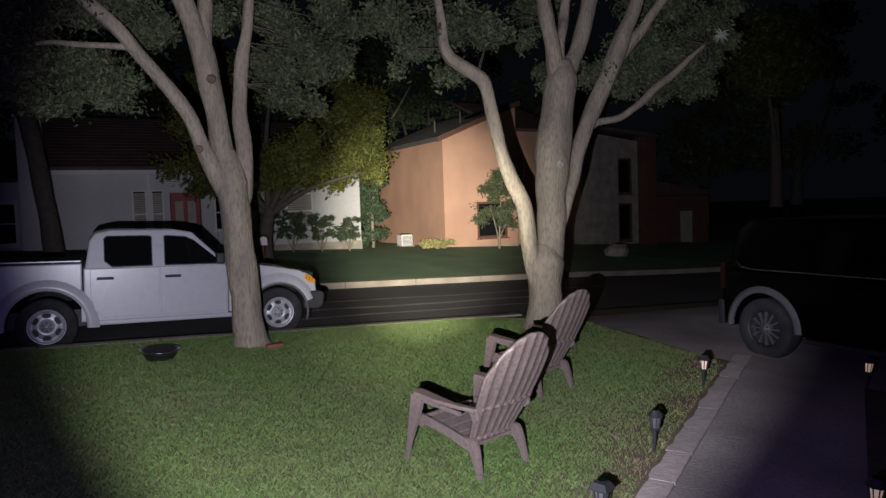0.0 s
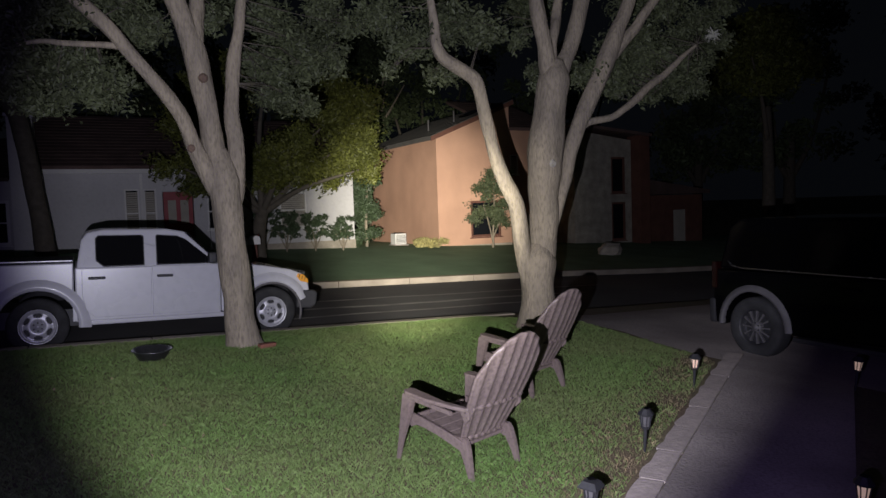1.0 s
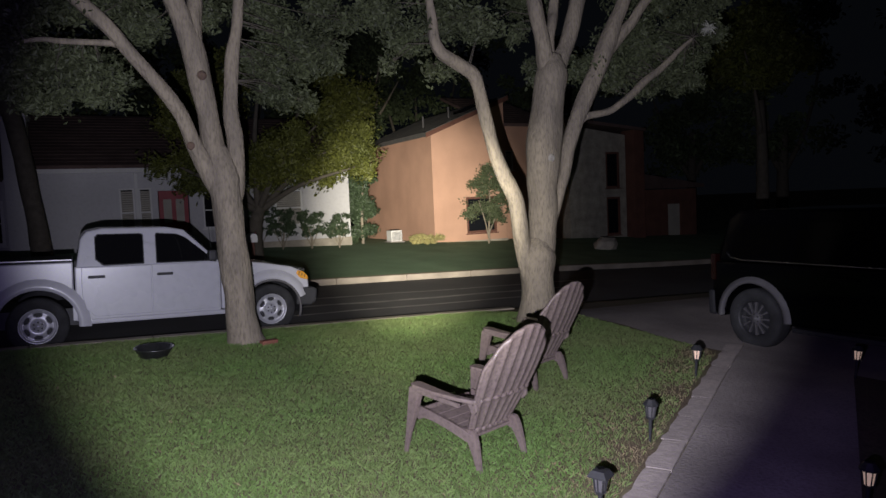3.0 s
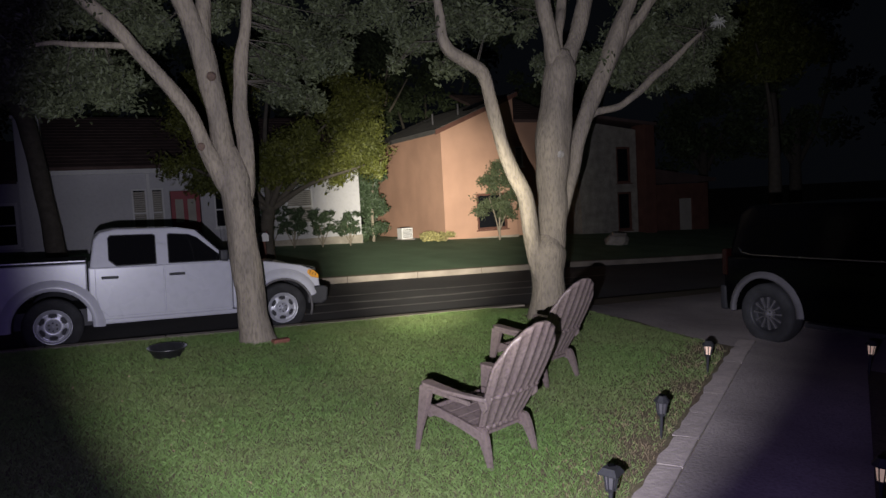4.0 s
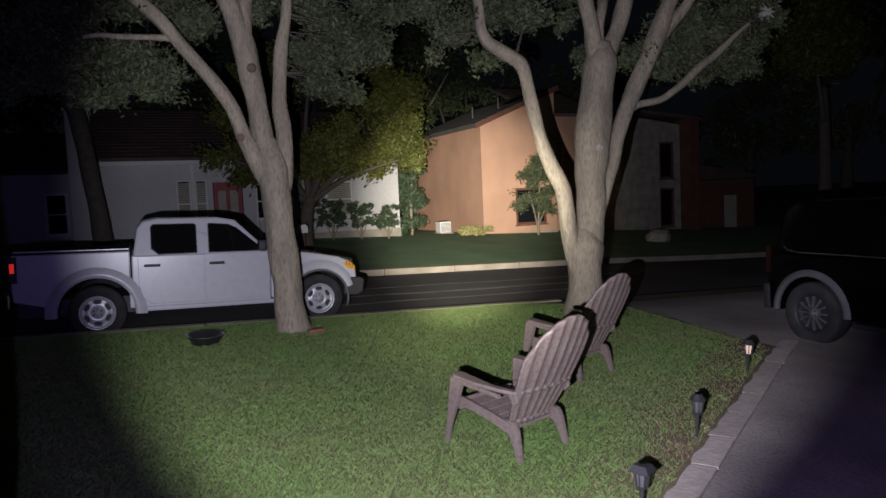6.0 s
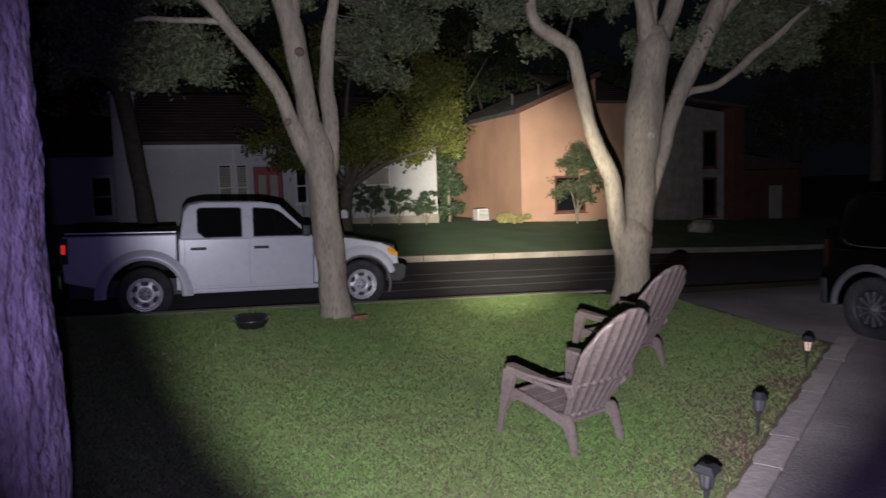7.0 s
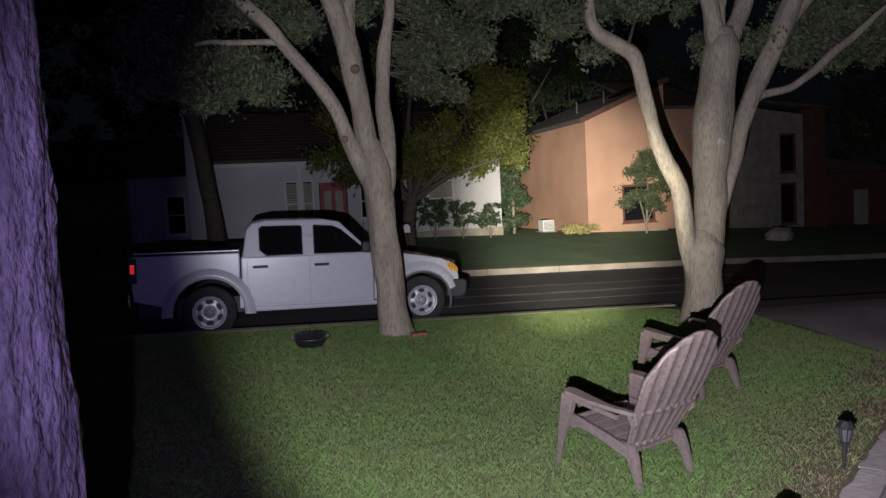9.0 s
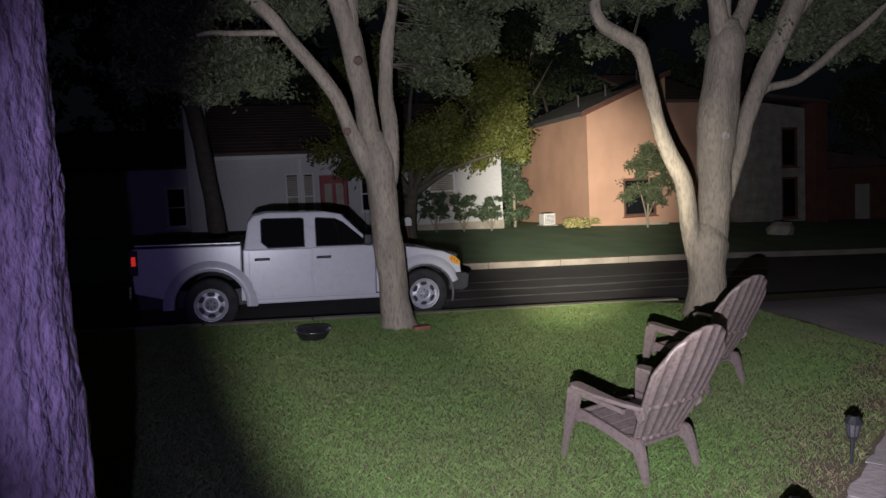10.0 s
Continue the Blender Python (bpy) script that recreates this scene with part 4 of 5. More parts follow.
lamp = path_lantern(on_lawn(5.87, 5.17, 0), "black path lantern with a lit glass, beside walkway", True)
unlit = path_lantern(on_lawn(4.15, 4.09, 12), "black unlit path lantern on a stake in lawn", False)
path_lantern(on_lawn(2.90, 3.25, 70), "dark square-capped path lantern, unlit, beside walkway", False, 4)
for x, y, rz in ((7.5, 4.45, 20), (4.45, 2.50, 8)):
    copy_thing(lamp, on_lawn(x, y, rz))

# ---- metal bowl, rock, mailbox ----
bowl = thing("metal_bowl", on_lawn(0.87, 8.98, 0), "shallow dark steel bowl standing on the grass", "bowl")
part("bowl", lathe([(0.0, 0.012), (0.14, 0.012), (0.222, 0.13), (0.235, 0.132), (0.24, 0.126), (0.225, 0.118), (0.15, 0.0), (0.0, 0.0)], 36, Matrix.Scale(0.98, 4)), material("dull_steel", (0.3, 0.3, 0.32), 0.3, metal=0.9, vary=0.3, scale=6, fine=40, bump=0), bowl, smooth=True)
bm = bmesh.new()
bmesh.ops.create_icosphere(bm, subdivisions=4, radius=1.0)
for v in bm.verts:
    d = v.co.normalized()
    v.co = Vector((d.x * 0.48, d.y * 0.35, d.z * 0.36)) * (1 + 0.30 * noise.noise(d * 1.7 + Vector((3, 1, 2))) + 0.10 * noise.noise(d * 5))
    v.co.x += 0.25 * v.co.z
rock = tagged(part("rock", bm, material("limestone", (0.48, 0.43, 0.36), 0.95, vary=0.35, scale=3, fine=22, bump=0.6), smooth=True, at=Matrix.Translation((17.98, 20.5, far_z(18, 20.5) + 0.13))), "pale rough limestone boulder on the far lawn", "rock")
mail = thing("mailbox", Matrix.Translation((4.02, 17.5, far_z(4.02, 17.5))), "white mailbox on a wooden post by the kerb", "mailbox")
part("post", box(-0.05, -0.05, -0.2, 0.05, 0.05, 0.95, 0.008), BROWNWOOD, mail)
part("box", prism([(-0.09, 0.955), (0.09, 0.955), (0.09, 1.08)] + arc(0, 1.08, 0.09, 0, 180, 8)[1:-1] + [(-0.09, 1.08)], -0.25, 0.22, "y", 0.004), TRIM, mail)
part("flag", box(0.094, -0.02, 1.0, 0.1, 0.02, 1.2), REDDOOR, mail)
brick = thing("brick", on_lawn(2.26, 8.97, 12), "reddish brick lying at the foot of the tree", "brick")
part("brick_block", box(-0.11, -0.05, -0.01, 0.11, 0.05, 0.06, 0.008), material("red_brick", (0.30, 0.12, 0.08), 0.9, vary=0.3, scale=8, fine=60, bump=0.4), brick)

# tar seams on the road, their glare painted in as a pale colour
seams = tagged(thing("road_seams", Matrix(), "tar seams along the asphalt, glare painted as a pale tone", "road marking"), kind="structure")
SEAM_GLARE = material("seam_glare", (0.38, 0.36, 0.34), 0.7, vary=0.5, scale=2, fine=14, bump=0.2)
for y, x0, x1, w in ((12.3, 3.2, 9.5, 0.07), (13.2, 2.0, 11.0, 0.10), (14.3, 3.0, 12.5, 0.07)):
    xs = np.arange(x0, x1, 0.4)
    rows = [[(x, y + w * noise.noise(Vector((x * 0.8, y, 0))) * 1.5 + o * w, road_top(x, y) + 0.006) for o in (-1, 1)] for x in xs]
    verts = [v for r in rows for v in r]
    o = sheet("seam", verts, [(2 * i, 2 * i + 2, 2 * i + 3, 2 * i + 1) for i in range(len(rows) - 1)], SEAM_GLARE)
    o.parent = seams


# ---- trees ----
def leaves(name, centres, radii, count, size, mat, parent, seed, squash=0.75, shell=0.35, sprig=0):
    """Many small folded leaves gathered round the given centres, denser towards each clump's skin."""
    rng = np.random.default_rng(seed)
    centres, radii = np.array(centres, float), np.array(radii, float)
    pick = rng.choice(len(centres), count, p=radii ** 2 / (radii ** 2).sum())
    d = rng.normal(size=(count, 3))
    d /= np.linalg.norm(d, axis=1)[:, None]
    r = (shell + (1 - shell) * rng.random(count)) ** 0.6 * (1 + 0.2 * rng.normal(size=count))
    if sprig:
        r = np.minimum(1.5, 0.12 + 0.62 * np.abs(rng.normal(size=count)))
    p = centres[pick] + d * (r * radii[pick])[:, None] * np.array([1, 1, squash])
    n = rng.normal(size=(count, 3)) + np.array([0, 0, 0.7])
    if sprig:
        # leaves share the place and lean of their sprig
        lead = np.arange(count) // sprig * sprig
        p = p[lead] + rng.normal(size=(count, 3)) * size * 1.5
        n = n[lead] + 0.75 * rng.normal(size=(count, 3))
    n /= np.linalg.norm(n, axis=1)[:, None]
    a = np.cross(n, rng.normal(size=(count, 3)))
    a /= np.linalg.norm(a, axis=1)[:, None]
    b = np.cross(n, a)
    s = size * (0.6 + 0.8 * rng.random(count))[:, None]
    fold = n * s * 0.16
    verts = np.stack([p - a * s, p - a * 0.2 * s + b * 0.42 * s + fold, p + a * 0.55 * s + b * 0.36 * s + fold, p + a * s, p + a * 0.55 * s - b * 0.36 * s + fold, p - a * 0.2 * s - b * 0.42 * s + fold], 1).reshape(-1, 3)
    base = (np.arange(count) * 6)[:, None]
    faces = np.concatenate([base + np.array([0, 1, 2, 3]), base + np.array([0, 3, 4, 5])], 1).reshape(-1, 4)
    me = bpy.data.meshes.new(name)
    me.from_pydata(verts.tolist(), [], faces.tolist())
    me.materials.append(mat)
    ob = new(name, me)
    ob.parent = parent
    ob["kind"] = "stuff"
    return ob


def twigs(name, centres, radii, starts, parent, seed, mat):
    """Thin twigs from the nearest limb into each clump."""
    rnd = random.Random(seed)
    bm = bmesh.new()
    for c, r in zip(centres, radii):
        c = Vector(c)
        s = min(starts, key=lambda q: (Vector(q) - c).length)
        s = Vector(s)
        mid = s.lerp(c, 0.5) + Vector((rnd.uniform(-0.12, 0.12), rnd.uniform(-0.12, 0.12), rnd.uniform(-0.05, 0.15)))
        add_tube(bm, [s, mid, c], [0.007, 0.005, 0.003], 6)
        for k in range(3):
            e = c + Vector((rnd.gauss(0, 1), rnd.gauss(0, 1), rnd.gauss(0, 0.7))) * r * 0.7
            add_tube(bm, [mid.lerp(c, 0.5 + 0.1 * k), c.lerp(e, 0.5) + Vector((0, 0, 0.04)), e], [0.005, 0.0035, 0.002], 5)
    ob = part(name, bm, mat, parent, smooth=True)
    ob["kind"] = "stuff"
    return ob


def oak(label, base, limbs, clumps, extra, count, seed, depth, mat=LEAF, size=0.06):
    """A tree from limbs (x, z, radius along a plane at the base's y, with a drift in depth) and leaf clumps (x, z,
    radius), both traced from the camera's view.
    """
    x0, y0 = base
    t = thing("tree", Matrix.Translation((x0, y0, lawn_z(x0, y0) if y0 < 10.5 else far_z(x0, y0))), label, "tree")
    off = t.matrix_basis.translation.copy()
    rnd = random.Random(seed)
    ends = []
    for name, pts, drift in limbs:
        n = len(pts)
        pts4 = [(x, y0 + drift * (k / max(1, n - 1)) ** 1.3, z, r) for k, (x, z, r) in enumerate(pts)]
        p, r = smooth_path(pts4, 6)
        p = [Vector(q) - off for q in p]
        if name == "trunk":
            p = [Vector((p[0].x + 0.01, p[0].y, -0.12))] + p
            r = [r[0] * 1.15] + [q * (1 + 0.10 * math.exp(-k / 2.0)) for k, q in enumerate(r)]
        ends += [tuple(q) for q in p[len(p) // 3:]] if name != "trunk" else []
        part("trunk" if name == "trunk" else "limb", add_tube(bmesh.new(), p, r, 24, 0.16), BARK, t, smooth=True)
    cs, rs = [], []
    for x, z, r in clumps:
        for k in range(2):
            # pushed back and scaled about the camera's eye, to keep their place in view
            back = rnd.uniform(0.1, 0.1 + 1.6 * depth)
            eye_scale = 1 + back / y0
            cs.append(Vector((0.17 + (x - 0.17 + rnd.uniform(-0.12, 0.12)) * eye_scale, y0 + back, 2.0 + (z - 2.0 + rnd.uniform(-0.1, 0.1)) * eye_scale)) - off)
            rs.append(r * eye_scale * rnd.uniform(0.6, 0.85))
    for x, y, z, r in extra:
        cs.append(Vector((x, y, z)) - off)
        rs.append(r)
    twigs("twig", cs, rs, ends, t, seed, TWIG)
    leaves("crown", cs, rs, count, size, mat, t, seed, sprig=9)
    return t


def dome(cx, cy, cz, rx, ry, rz, n, r, seed):
    """Clump centres over the upper part of a crown."""
    rng = np.random.default_rng(seed)
    out = []
    while len(out) < n:
        d = rng.normal(size=3)
        d /= np.linalg.norm(d)
        if d[2] > -0.05:
            out.append((cx + d[0] * rx, cy + d[1] * ry, cz + d[2] * rz, r * rng.uniform(0.8, 1.2)))
    return out


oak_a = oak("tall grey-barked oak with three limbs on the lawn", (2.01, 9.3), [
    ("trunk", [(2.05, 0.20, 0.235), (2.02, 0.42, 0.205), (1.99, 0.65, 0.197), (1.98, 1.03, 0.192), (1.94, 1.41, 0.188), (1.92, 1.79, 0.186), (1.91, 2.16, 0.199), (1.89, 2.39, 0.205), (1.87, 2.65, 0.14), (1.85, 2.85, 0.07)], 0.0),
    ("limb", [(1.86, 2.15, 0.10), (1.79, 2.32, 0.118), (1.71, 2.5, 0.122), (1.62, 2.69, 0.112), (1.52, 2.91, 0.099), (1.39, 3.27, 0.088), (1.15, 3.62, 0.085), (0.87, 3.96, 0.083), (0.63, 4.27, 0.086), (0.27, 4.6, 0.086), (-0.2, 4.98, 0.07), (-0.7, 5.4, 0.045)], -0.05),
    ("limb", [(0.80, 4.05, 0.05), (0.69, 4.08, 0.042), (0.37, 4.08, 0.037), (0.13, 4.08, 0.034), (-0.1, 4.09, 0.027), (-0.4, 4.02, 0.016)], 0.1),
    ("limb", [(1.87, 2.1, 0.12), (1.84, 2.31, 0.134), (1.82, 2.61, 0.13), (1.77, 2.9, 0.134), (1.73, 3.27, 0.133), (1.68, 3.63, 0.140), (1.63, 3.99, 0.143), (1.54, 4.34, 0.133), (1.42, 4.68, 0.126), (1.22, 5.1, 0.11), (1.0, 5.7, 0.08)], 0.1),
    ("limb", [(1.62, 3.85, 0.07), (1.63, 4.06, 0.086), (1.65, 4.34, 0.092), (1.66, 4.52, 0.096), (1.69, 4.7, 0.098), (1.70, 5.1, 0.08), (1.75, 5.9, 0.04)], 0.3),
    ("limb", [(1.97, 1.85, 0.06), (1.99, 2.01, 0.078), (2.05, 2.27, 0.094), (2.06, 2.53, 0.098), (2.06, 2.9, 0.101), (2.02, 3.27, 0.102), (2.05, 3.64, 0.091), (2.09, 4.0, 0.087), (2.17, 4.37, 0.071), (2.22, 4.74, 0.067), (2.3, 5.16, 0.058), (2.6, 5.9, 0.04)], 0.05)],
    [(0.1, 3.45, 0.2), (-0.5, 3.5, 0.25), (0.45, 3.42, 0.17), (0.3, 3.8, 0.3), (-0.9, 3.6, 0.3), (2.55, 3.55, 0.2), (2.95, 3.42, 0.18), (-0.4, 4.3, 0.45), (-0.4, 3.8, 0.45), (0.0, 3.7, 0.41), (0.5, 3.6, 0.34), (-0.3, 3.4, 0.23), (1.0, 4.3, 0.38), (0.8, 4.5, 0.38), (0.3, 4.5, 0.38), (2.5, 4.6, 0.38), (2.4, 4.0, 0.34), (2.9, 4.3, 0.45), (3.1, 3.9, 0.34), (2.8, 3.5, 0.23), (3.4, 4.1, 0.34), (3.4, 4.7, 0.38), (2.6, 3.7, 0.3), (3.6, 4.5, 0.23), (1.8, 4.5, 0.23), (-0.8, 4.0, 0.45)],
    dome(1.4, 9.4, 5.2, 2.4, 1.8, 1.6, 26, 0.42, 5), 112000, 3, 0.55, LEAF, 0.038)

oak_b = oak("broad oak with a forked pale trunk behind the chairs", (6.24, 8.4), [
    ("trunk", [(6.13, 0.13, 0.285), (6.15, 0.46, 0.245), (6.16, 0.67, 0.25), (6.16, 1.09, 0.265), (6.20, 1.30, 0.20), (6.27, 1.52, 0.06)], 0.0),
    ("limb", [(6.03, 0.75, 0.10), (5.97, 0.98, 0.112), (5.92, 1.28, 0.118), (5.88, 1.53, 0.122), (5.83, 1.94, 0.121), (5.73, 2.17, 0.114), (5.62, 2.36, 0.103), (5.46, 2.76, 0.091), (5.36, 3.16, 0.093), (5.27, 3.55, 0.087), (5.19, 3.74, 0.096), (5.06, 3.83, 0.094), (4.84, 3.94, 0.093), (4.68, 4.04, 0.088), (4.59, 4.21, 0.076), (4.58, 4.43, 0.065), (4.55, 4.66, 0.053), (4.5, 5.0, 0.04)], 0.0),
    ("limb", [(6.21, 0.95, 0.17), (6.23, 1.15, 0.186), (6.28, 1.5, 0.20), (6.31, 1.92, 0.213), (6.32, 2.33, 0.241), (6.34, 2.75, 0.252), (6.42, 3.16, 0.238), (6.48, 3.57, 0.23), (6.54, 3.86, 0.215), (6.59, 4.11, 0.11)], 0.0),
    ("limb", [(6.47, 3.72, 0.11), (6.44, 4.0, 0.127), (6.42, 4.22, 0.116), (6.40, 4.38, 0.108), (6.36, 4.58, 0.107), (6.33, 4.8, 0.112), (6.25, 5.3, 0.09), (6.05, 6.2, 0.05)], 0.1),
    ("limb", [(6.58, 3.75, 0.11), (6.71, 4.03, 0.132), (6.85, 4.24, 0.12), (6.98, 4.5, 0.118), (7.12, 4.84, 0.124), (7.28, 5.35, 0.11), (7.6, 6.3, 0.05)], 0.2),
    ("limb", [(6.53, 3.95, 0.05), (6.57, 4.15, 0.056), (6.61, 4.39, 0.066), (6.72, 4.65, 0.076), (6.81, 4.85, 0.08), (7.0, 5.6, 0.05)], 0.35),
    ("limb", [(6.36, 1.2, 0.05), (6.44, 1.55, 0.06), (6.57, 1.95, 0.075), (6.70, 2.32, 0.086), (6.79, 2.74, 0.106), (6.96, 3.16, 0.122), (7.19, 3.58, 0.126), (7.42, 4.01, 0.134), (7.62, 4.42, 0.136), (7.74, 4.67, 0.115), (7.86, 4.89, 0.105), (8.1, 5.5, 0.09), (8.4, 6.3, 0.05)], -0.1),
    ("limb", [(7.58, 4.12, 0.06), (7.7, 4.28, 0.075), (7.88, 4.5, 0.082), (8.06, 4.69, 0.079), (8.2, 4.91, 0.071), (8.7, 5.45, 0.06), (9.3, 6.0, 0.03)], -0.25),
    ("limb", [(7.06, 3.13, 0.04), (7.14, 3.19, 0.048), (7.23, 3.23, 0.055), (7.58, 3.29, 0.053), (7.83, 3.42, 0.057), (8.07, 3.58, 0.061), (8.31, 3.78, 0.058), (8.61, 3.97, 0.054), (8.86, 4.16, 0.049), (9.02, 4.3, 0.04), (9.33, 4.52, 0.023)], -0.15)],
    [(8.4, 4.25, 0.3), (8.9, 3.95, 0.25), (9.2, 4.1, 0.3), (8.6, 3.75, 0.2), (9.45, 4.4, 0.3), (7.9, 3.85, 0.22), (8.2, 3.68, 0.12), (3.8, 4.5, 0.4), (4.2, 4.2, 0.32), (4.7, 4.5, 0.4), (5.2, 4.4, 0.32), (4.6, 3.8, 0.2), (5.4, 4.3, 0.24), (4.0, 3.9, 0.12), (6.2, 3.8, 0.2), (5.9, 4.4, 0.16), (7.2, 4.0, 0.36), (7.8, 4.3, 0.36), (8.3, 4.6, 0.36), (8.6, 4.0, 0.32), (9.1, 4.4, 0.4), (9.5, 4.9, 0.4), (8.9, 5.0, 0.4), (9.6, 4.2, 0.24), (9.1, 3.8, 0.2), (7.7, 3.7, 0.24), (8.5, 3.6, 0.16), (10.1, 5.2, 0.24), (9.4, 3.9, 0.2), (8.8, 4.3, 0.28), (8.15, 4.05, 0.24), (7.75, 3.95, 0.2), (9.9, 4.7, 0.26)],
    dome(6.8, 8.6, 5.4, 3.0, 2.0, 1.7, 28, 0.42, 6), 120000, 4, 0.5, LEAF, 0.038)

moss = thing("ball_moss", Matrix.Translation((9.66, 8.2, 4.70)), "pale spiky tuft of ball moss on a branch", "moss")
bm = bmesh.new()
rnd = random.Random(77)
for k in range(70):
    d = Vector((rnd.gauss(0, 1), rnd.gauss(0, 1), rnd.gauss(0, 1) - 0.25)).normalized() * rnd.uniform(0.07, 0.17)
    add_tube(bm, [(0, 0, 0), d * 0.6, d + Vector((0, 0, -0.02))], [0.007, 0.005, 0.002], 4)
tuft = part("tuft", bm, material("moss_grey", (0.42, 0.42, 0.36), 0.8, vary=0.2, scale=6, fine=40, bump=0), moss)

# the trunk beside the camera
near = thing("tree", Matrix.Translation((-0.57, 2.42, lawn_z(-0.57, 2.42))), "thick furrowed oak trunk close beside the path", "tree")
p, r = smooth_path([(0, 0, -0.15, 0.36), (0, 0, 0.2, 0.30), (0, 0, 0.9, 0.28), (0, 0, 1.7, 0.275), (0, 0, 2.5, 0.27), (-0.02, 0.0, 3.3, 0.27), (-0.1, 0, 4.2, 0.26)], 26)
bm = add_tube(bmesh.new(), p, r, 128, 0.03)
for v in bm.verts:
    d = Vector((v.co.x, v.co.y, 0)).normalized()
    a = math.atan2(d.y, d.x)
    q = Vector((math.cos(a) * 3.6, math.sin(a) * 3.6, v.co.z * 3.4))
    v.co += d * (0.010 * noise.ridged_multi_fractal(q * 2.6, 1.0, 2.0, 4, 1.0, 2.0) + 0.02 * noise.noise(q * 0.5) + 0.012 * noise.noise(q * 2.1 + Vector((7, 0, 0))) - 0.032)
part("trunk", bm, OLDBARK, near, smooth=True)
cs = [(x, y, z, rr) for x, y, z, rr in dome(-0.3, 0.0, 4.9, 2.6, 2.0, 1.3, 24, 0.55, 11)]
for k in range(5):
    a = 2 * math.pi * k / 5
    part("limb", add_tube(bmesh.new(), [(-0.1, 0, 4.0), (-0.1 + 0.8 * math.cos(a), 0.7 * math.sin(a), 4.8), (-0.3 + 1.9 * math.cos(a), 1.4 * math.sin(a), 5.6)], [0.15, 0.10, 0.05], 12, 0.1), BARK, near, smooth=True)
leaves("crown", [c[:3] for c in cs], [c[3] for c in cs], 9000, 0.06, LEAF, near, 12)


def small_tree(name, label, category, x, y, stems, crown, count, size, mat, seed, z=None, sprig=0, bark=None):
    """A small tree or shrub: stems (list of point chains with radii) and crown clumps in its own axes."""
    t = thing(name, Matrix.Translation((x, y, far_z(x, y) if z is None else z)), label, category)
    for pts in stems:
        p, r = smooth_path(pts, 4)
        part("trunk" if pts is stems[0] else "limb", add_tube(bmesh.new(), p, r, 12, 0.1), bark or BARK, t, smooth=True)
    leaves("crown", [c[:3] for c in crown], [c[3] for c in crown], count, size, mat, t, seed, sprig=sprig)
    return t


rnd = random.Random(8)
# spreading yellow-green tree before the white house
stems = [[(0.1, 0, -0.1, 0.24), (0.08, 0, 0.6, 0.2), (0.15, 0, 1.3, 0.18), (0.4, 0, 2.0, 0.16)]]
for ex, ey, ez in ((3.8, -0.3, 3.9), (2.9, -0.8, 2.7), (2.4, 0.6, 5.2), (0.4, -0.5, 5.4), (-1.6, 0.3, 4.2), (-2.1, -0.4, 2.9), (1.6, -1.4, 3.8)):
    stems.append([(0.2, 0, 1.5, 0.10), (ex * 0.45, ey * 0.5, 1.6 + (ez - 1.6) * 0.55, 0.065), (ex, ey, ez, 0.025)])
crown = []
for k in range(105):
    a, u = rnd.uniform(0, 2 * math.pi), rnd.uniform(-0.75, 1)
    w = math.sqrt(max(0, 1 - u * u)) * rnd.uniform(0.75, 1.0)
    cx = 0.95 + 3.15 * w * math.cos(a)
    cz = 3.9 + 1.9 * u - 0.10 * (cx - 1.0)
    crown.append((cx, 1.7 * w * math.sin(a), cz, rnd.uniform(0.3, 0.5)))
for k in range(34):
    crown.append((rnd.uniform(-2.6, 2.4), rnd.uniform(-0.9, 0.5), rnd.uniform(2.2, 3.4), 0.38))
small_tree("tree", "spreading yellow-green tree in front of the white house", "tree", 4.6, 20.0, stems, crown, 62000, 0.056, YLEAF, 21, sprig=7, bark=TWIG)
# leaning tree at the left of the white house
small_tree("tree", "dark leaning tree trunk before the white house", "tree", -0.55, 19.5,
    [[(-0.0, 0, -0.1, 0.30), (-0.05, 0, 0.7, 0.235), (-0.12, 0, 1.5, 0.215), (-0.25, 0, 2.6, 0.205), (-0.40, 0, 3.7, 0.20), (-0.6, 0, 4.6, 0.19)],
     [(-0.5, 0, 4.0, 0.18), (-1.2, 0.2, 5.2, 0.14), (-2.2, 0.4, 6.4, 0.08)], [(-0.55, 0, 4.3, 0.18), (0.0, 0.3, 5.6, 0.12), (0.8, 0.5, 7.2, 0.06)]],
    [(rnd.gauss(-0.6, 1.9), rnd.gauss(0, 1.2), rnd.gauss(7.2, 0.9), rnd.uniform(0.5, 0.9)) for k in range(40)], 9000, 0.10, LEAF, 22, bark=TWIG)
# shrubs along the white house
for x, w, h, s in ((5.6, 0.55, 1.35, 31), (6.35, 0.55, 1.3, 32), (7.35, 0.6, 1.25, 33), (8.35, 0.5, 1.15, 34)):
    z0 = far_z(x, 23.3)
    st = [[(0, 0, -0.05, 0.03), (0.02, 0, 0.3, 0.025), (0.05, 0, 0.6, 0.02)]] + [[(0, 0, 0.05, 0.018), (dx * 0.5, dy, 0.4, 0.014), (dx, dy, 0.75, 0.01)] for dx, dy in ((-0.3, 0.05), (0.28, -0.05), (-0.12, -0.1), (0.15, 0.1))]
    small_tree("shrub", "thin-stemmed dark green shrub against the house wall", "shrub", x, 23.3, st, [(rnd.gauss(0, w * 0.5), rnd.gauss(0, 0.2), rnd.uniform(0.45, h), 0.13) for k in range(34)], 1900, 0.042, SHRUB, s)
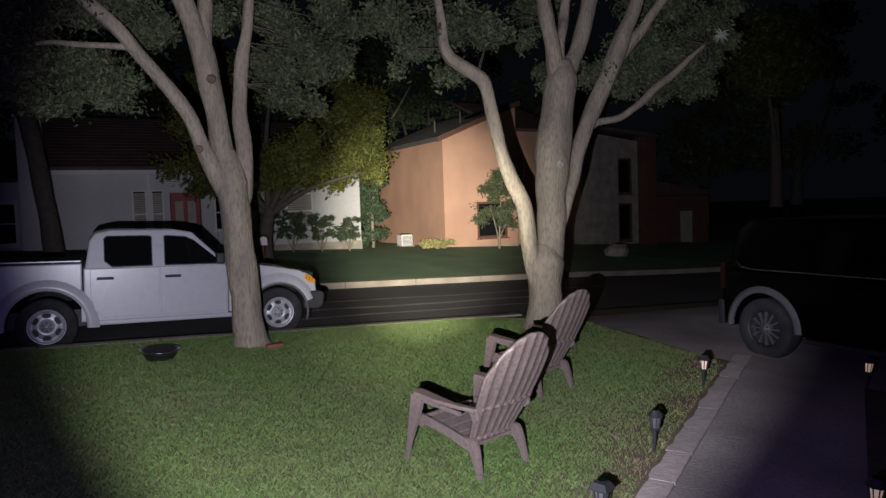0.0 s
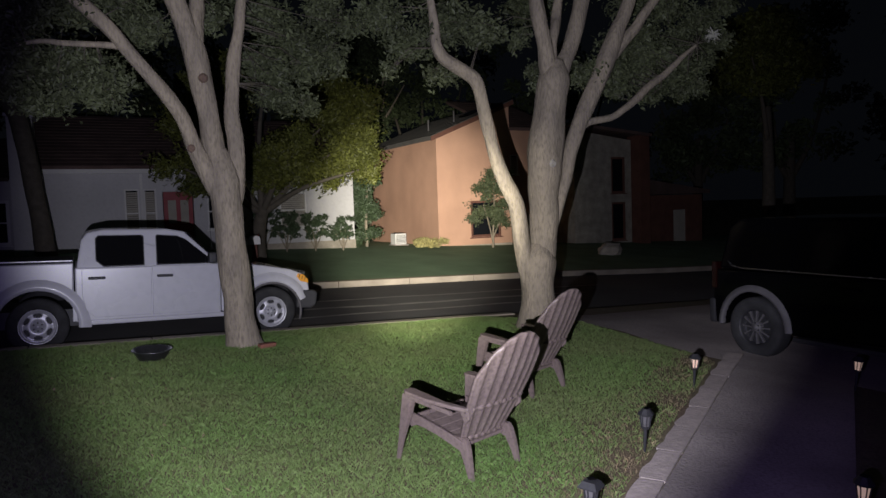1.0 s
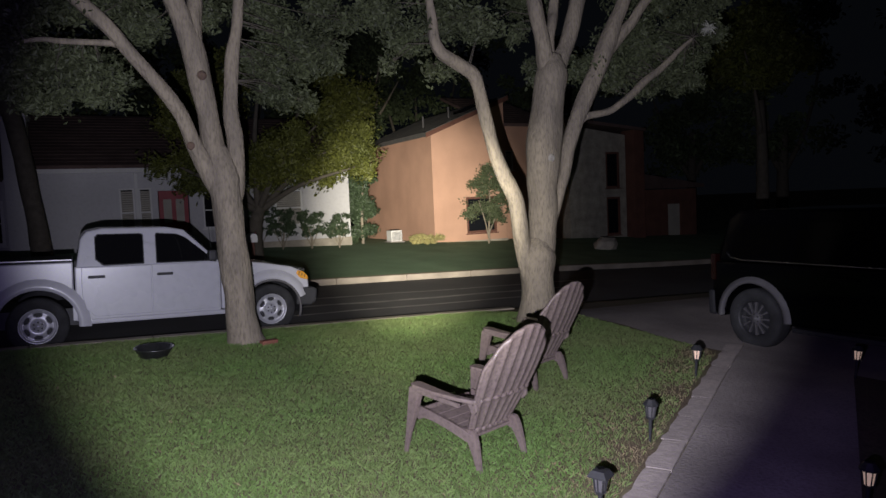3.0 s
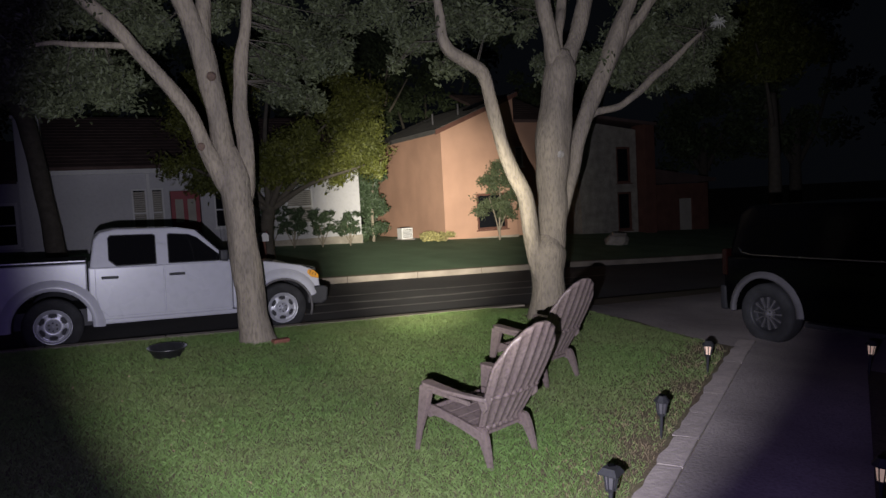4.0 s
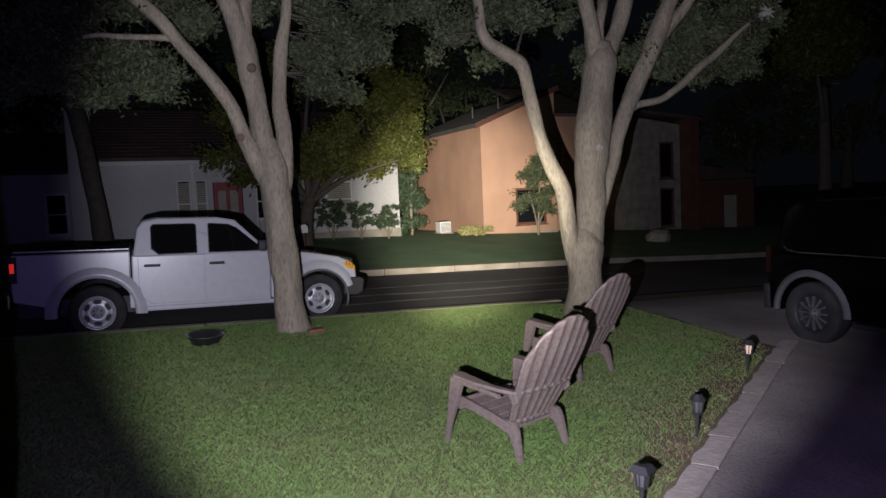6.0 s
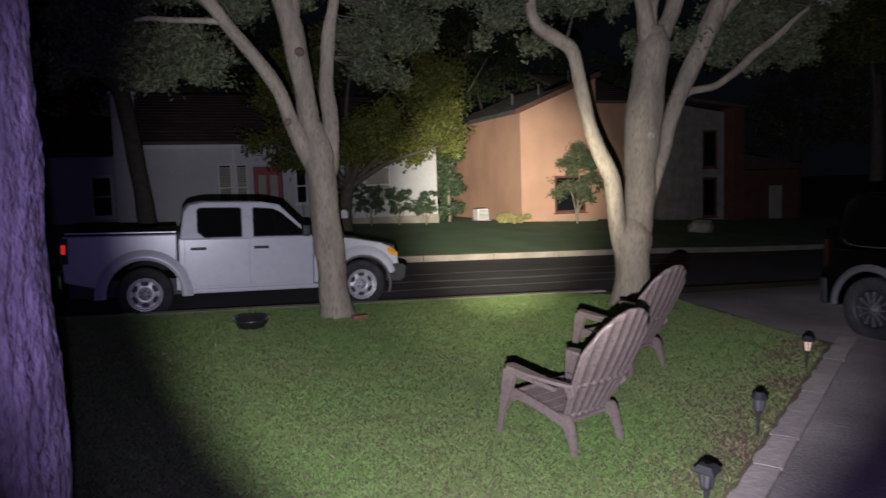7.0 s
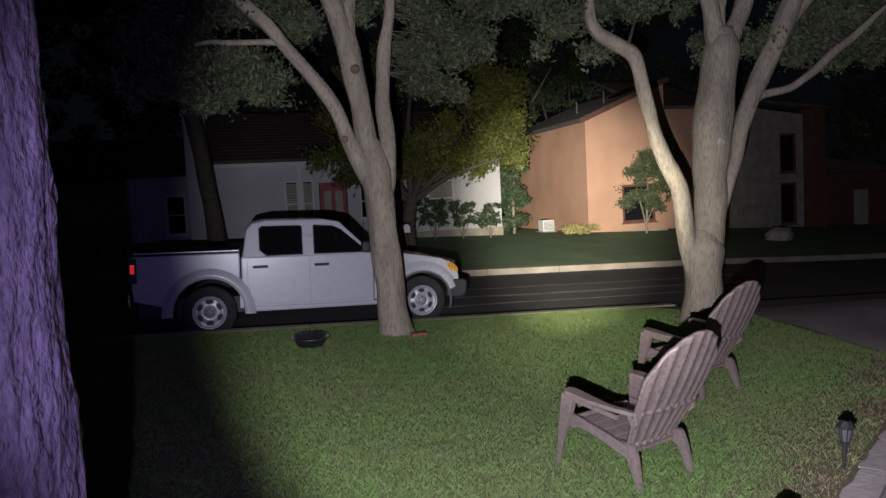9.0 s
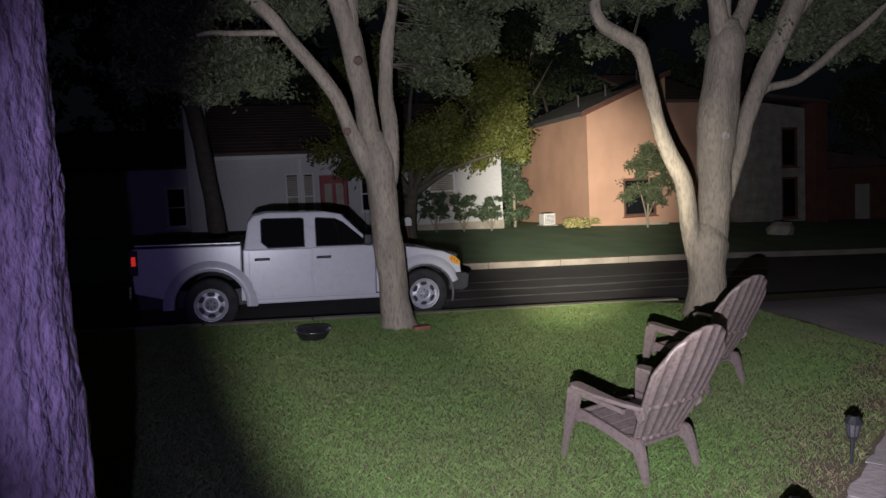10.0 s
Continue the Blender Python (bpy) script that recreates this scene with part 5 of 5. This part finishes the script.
# climbing green at the corner
small_tree("shrub", "tall dense green shrub between the two houses", "shrub", 9.75, 24.6, [[(0, 0, -0.1, 0.06), (0, 0, 1.2, 0.05), (0.1, 0, 2.3, 0.03)]],
    [(rnd.uniform(-0.55, 0.45), rnd.uniform(-0.4, 0.4), rnd.uniform(0.15, 2.6), 0.3) for k in range(30)], 7000, 0.06, SHRUB, 35)
# small tree before the orange wall
small_tree("small_tree", "slender green young tree before the orange wall", "tree", 14.45, 23.2,
    [[(0, 0, -0.05, 0.045), (0.03, 0, 0.7, 0.035), (0.1, 0, 1.5, 0.03), (0.1, 0, 2.4, 0.015)], [(0, 0, 0.2, 0.03), (-0.15, 0, 0.9, 0.025), (-0.4, 0, 1.7, 0.012)], [(0.02, 0, 0.4, 0.03), (0.35, 0, 1.0, 0.02), (0.8, 0, 1.5, 0.01)]],
    [(rnd.gauss(0.15, 0.20 + 0.22 * (3.0 - h)), rnd.gauss(0, 0.3), h, rnd.uniform(0.12, 0.22)) for h in [rnd.uniform(0.8, 2.95) for k in range(70)]], 6500, 0.05, YOUNGLEAF, 36, sprig=5)
flowers = thing("flower_bed", Matrix.Translation((11.9, 23.6, far_z(11.9, 23.6))), "low pale yellow bedding plants along the wall", "plants")
leaves("foliage", [(rnd.uniform(-0.65, 0.6), rnd.uniform(-0.2, 0.2), rnd.uniform(0.05, 0.3)) for k in range(22)], [0.14] * 22, 1900, 0.045, FLOWER, flowers, 37)

# tree with pale stems behind the orange house, and the dark woods
pale = [[(0, 0, -0.2, 0.25), (0.1, 0, 2.5, 0.2), (0.2, 0, 5.0, 0.16)]]
for k in range(9):
    dx = -2.2 + 0.55 * k + rnd.uniform(-0.2, 0.2)
    pale.append([(0.15, 0, 4.2 + 0.1 * k, 0.10), (0.15 + dx * 0.55, rnd.uniform(-0.5, 0.2), 6.2, 0.07), (0.15 + dx, rnd.uniform(-0.6, 0.4), 8.6 + rnd.uniform(-0.8, 0.8), 0.03)])
small_tree("tree", "tall tree with pale bare stems behind the roof", "tree", 13.2, 33.5, pale, [(rnd.gauss(-0.2, 2.2), rnd.gauss(0.8, 0.8), rnd.uniform(5.2, 10.5), rnd.uniform(0.4, 0.9)) for k in range(55)], 15000, 0.11, FARLEAF, 41)
# the last three, at the far right, are added only to block the sky
for k, (x, y, h, w) in enumerate(((-13, 38, 10, 4.5), (-5, 41, 12, 5), (3, 39, 9.5, 4.5), (9.0, 44, 12, 5), (20, 40, 12, 5), (28, 36, 11, 5), (34, 31, 10, 4.5), (33, 24, 12, 4.5), (37, 18, 11, 4.5), (38, 11, 11, 4.5))):
    small_tree("tree", "tall dark tree behind the houses", "tree", x, y, [[(0, 0, -0.2, 0.35), (0.1, 0, 3, 0.28), (0.2, 0, 6, 0.2)]] + [[(0.1, 0, 3, 0.16), (dx, dy, 5.5, 0.1), (dx * 1.8, dy * 1.6, h * 0.8, 0.05)] for dx, dy in ((-1.3, 0.4), (1.2, -0.6), (0.3, 1.0))],
        [(rnd.gauss(0, w * 0.42), rnd.gauss(0, w * 0.3), h * rnd.uniform(0.35, 1.0), rnd.uniform(0.6, 1.1)) for q in range(46)], 6500, 0.16, FARLEAF, 50 + k, bark=TWIG)

small_tree("tree", "tall dim green tree beyond the driveway", "tree", 25.3, 19.3, [[(0, 0, -0.2, 0.3), (0.1, 0, 3, 0.24), (0, 0, 6, 0.16)], [(0.05, 0, 4.5, 0.12), (-0.8, -0.4, 6.2, 0.07), (-1.5, -0.5, 7.8, 0.03)]],
    [(rnd.gauss(0.0, 0.9), rnd.gauss(0, 0.9), rnd.uniform(6.9, 9.6), rnd.uniform(0.4, 0.7)) for q in range(36)], 20000, 0.12, YLEAF, 71, sprig=6, bark=TWIG)
# knots on the trunks
def knot(tree, x, y, z, r, mat, label):
    off = tree.matrix_basis.translation
    bm = lathe([(0.0, r * 0.5), (r * 0.35, r * 0.42), (r * 0.55, r * 0.55), (r * 0.85, r * 0.4), (r * 1.1, 0.0)], 14, Matrix.Translation(Vector((x, y, z)) - off) @ Matrix.Rotation(radians(100), 4, "X"))
    part("knot", bm, mat, tree, label, smooth=True)


PALEBARK = material("pale_bark", (0.42, 0.39, 0.34), 0.95, vary=0.3, scale=9, fine=60, bump=0.5)
BROWNBARK = material("brown_scar", (0.17, 0.115, 0.085), 0.95, vary=0.4, scale=9, fine=60, bump=0.5)
knot(oak_b, 6.30, 8.15, 2.57, 0.055, PALEBARK, "pale healed knot in the bark")
knot(oak_a, 1.49, 9.20, 2.84, 0.05, BROWNBARK, "brown scar where a branch was cut")
knot(oak_a, 1.67, 9.17, 3.72, 0.055, BROWNBARK, "brown scar where a branch was cut")

# ---- lawn ----
def in_lawn(x, y):
    s = WALK_N.x * (x - WALK_A.x) + WALK_N.y * (y - WALK_A.y)
    edge = 7.0 if 5.8 < y < 8.6 else 7.0 - 0.45 * max(0, y - 8.6)
    return (s < -0.24) & (x < edge - 0.03) & (y < KERB_Y - 0.02)


def blades(name, x0, x1, y0, y1, count, zfun, inside, height, width, seed, label, thin=None, nearer=1.0, mat=GRASS):
    rng = np.random.default_rng(seed)
    x = rng.uniform(x0, x1, count)
    y = y0 + (y1 - y0) * rng.random(count) ** nearer
    keep = np.array([inside(a, b) for a, b in zip(x, y)])
    if thin:
        keep &= rng.random(count) > np.array([thin(a, b) for a, b in zip(x, y)])
    x, y = x[keep], y[keep]
    z = np.array([zfun(a, b) for a, b in zip(x, y)])
    n = len(x)
    ang = rng.uniform(0, 2 * math.pi, n)
    clump = np.array([noise.noise(Vector((a * 5, b * 5, 0))) for a, b in zip(x, y)])
    h = height * (0.55 + 0.7 * rng.random(n)) * (1 + 0.2 * clump)
    lean = rng.normal(size=(n, 2)) * (0.55 * h)[:, None]
    w = width * (0.7 + 0.6 * rng.random(n))
    dx, dy = np.cos(ang) * w, np.sin(ang) * w
    v = np.stack([np.stack([x - dx, y - dy, z - 0.004], 1), np.stack([x + dx, y + dy, z - 0.004], 1),
                  np.stack([x + 0.4 * lean[:, 0] + 0.7 * dx, y + 0.4 * lean[:, 1] + 0.7 * dy, z + 0.65 * h], 1), np.stack([x + lean[:, 0], y + lean[:, 1], z + h], 1)], 1).reshape(-1, 3)
    f = (np.arange(n) * 4)[:, None] + np.array([0, 1, 2, 0, 2, 3])
    me = bpy.data.meshes.new(name)
    me.from_pydata(v.tolist(), [], f.reshape(-1, 3).tolist())
    me.materials.append(mat)
    return tagged(new(name, me), label, "grass", kind="stuff")


def bare(x, y):
    """Thin turf towards the walkway's edging and under the big tree."""
    s = -(WALK_N.x * (x - WALK_A.x) + WALK_N.y * (y - WALK_A.y))
    q = 1.0 * (1 - ease(0.22, 1.25, s))
    q *= 0.60 + 0.9 * max(0.0, 0.3 + noise.noise(Vector((x * 1.6, y * 1.6, 4))))
    r = math.hypot(x - 6.24, y - 8.4)
    return min(0.95, max(q, 0.8 * (1 - ease(0.35, 0.8, r))))


blades("grass", -3.5, 7.1, 2.2, 10.3, 600000, lawn_z, in_lawn, 0.031, 0.0017, 61, "short green lawn grass, worn thin beside the walkway", bare, 1.35)
dry = blades("fallen_leaves", -2.0, 7.0, 2.2, 9.5, 5000, lambda x, y: lawn_z(x, y) + 0.012, in_lawn, 0.02, 0.014, 63, "dry fallen leaves scattered along the lawn edge", lambda x, y: 1 - 0.22 * bare(x, y) - 0.012, 1.0, STRAW)
tagged(dry, category="leaves")
straw = blades("dry_grass", 0.5, 7.1, 2.2, 7.5, 60000, lawn_z, in_lawn, 0.026, 0.0016, 65, "thin straw-coloured dry grass along the lawn edge", lambda x, y: 1 - 0.9 * bare(x, y) - 0.03, 1.2, STRAW)
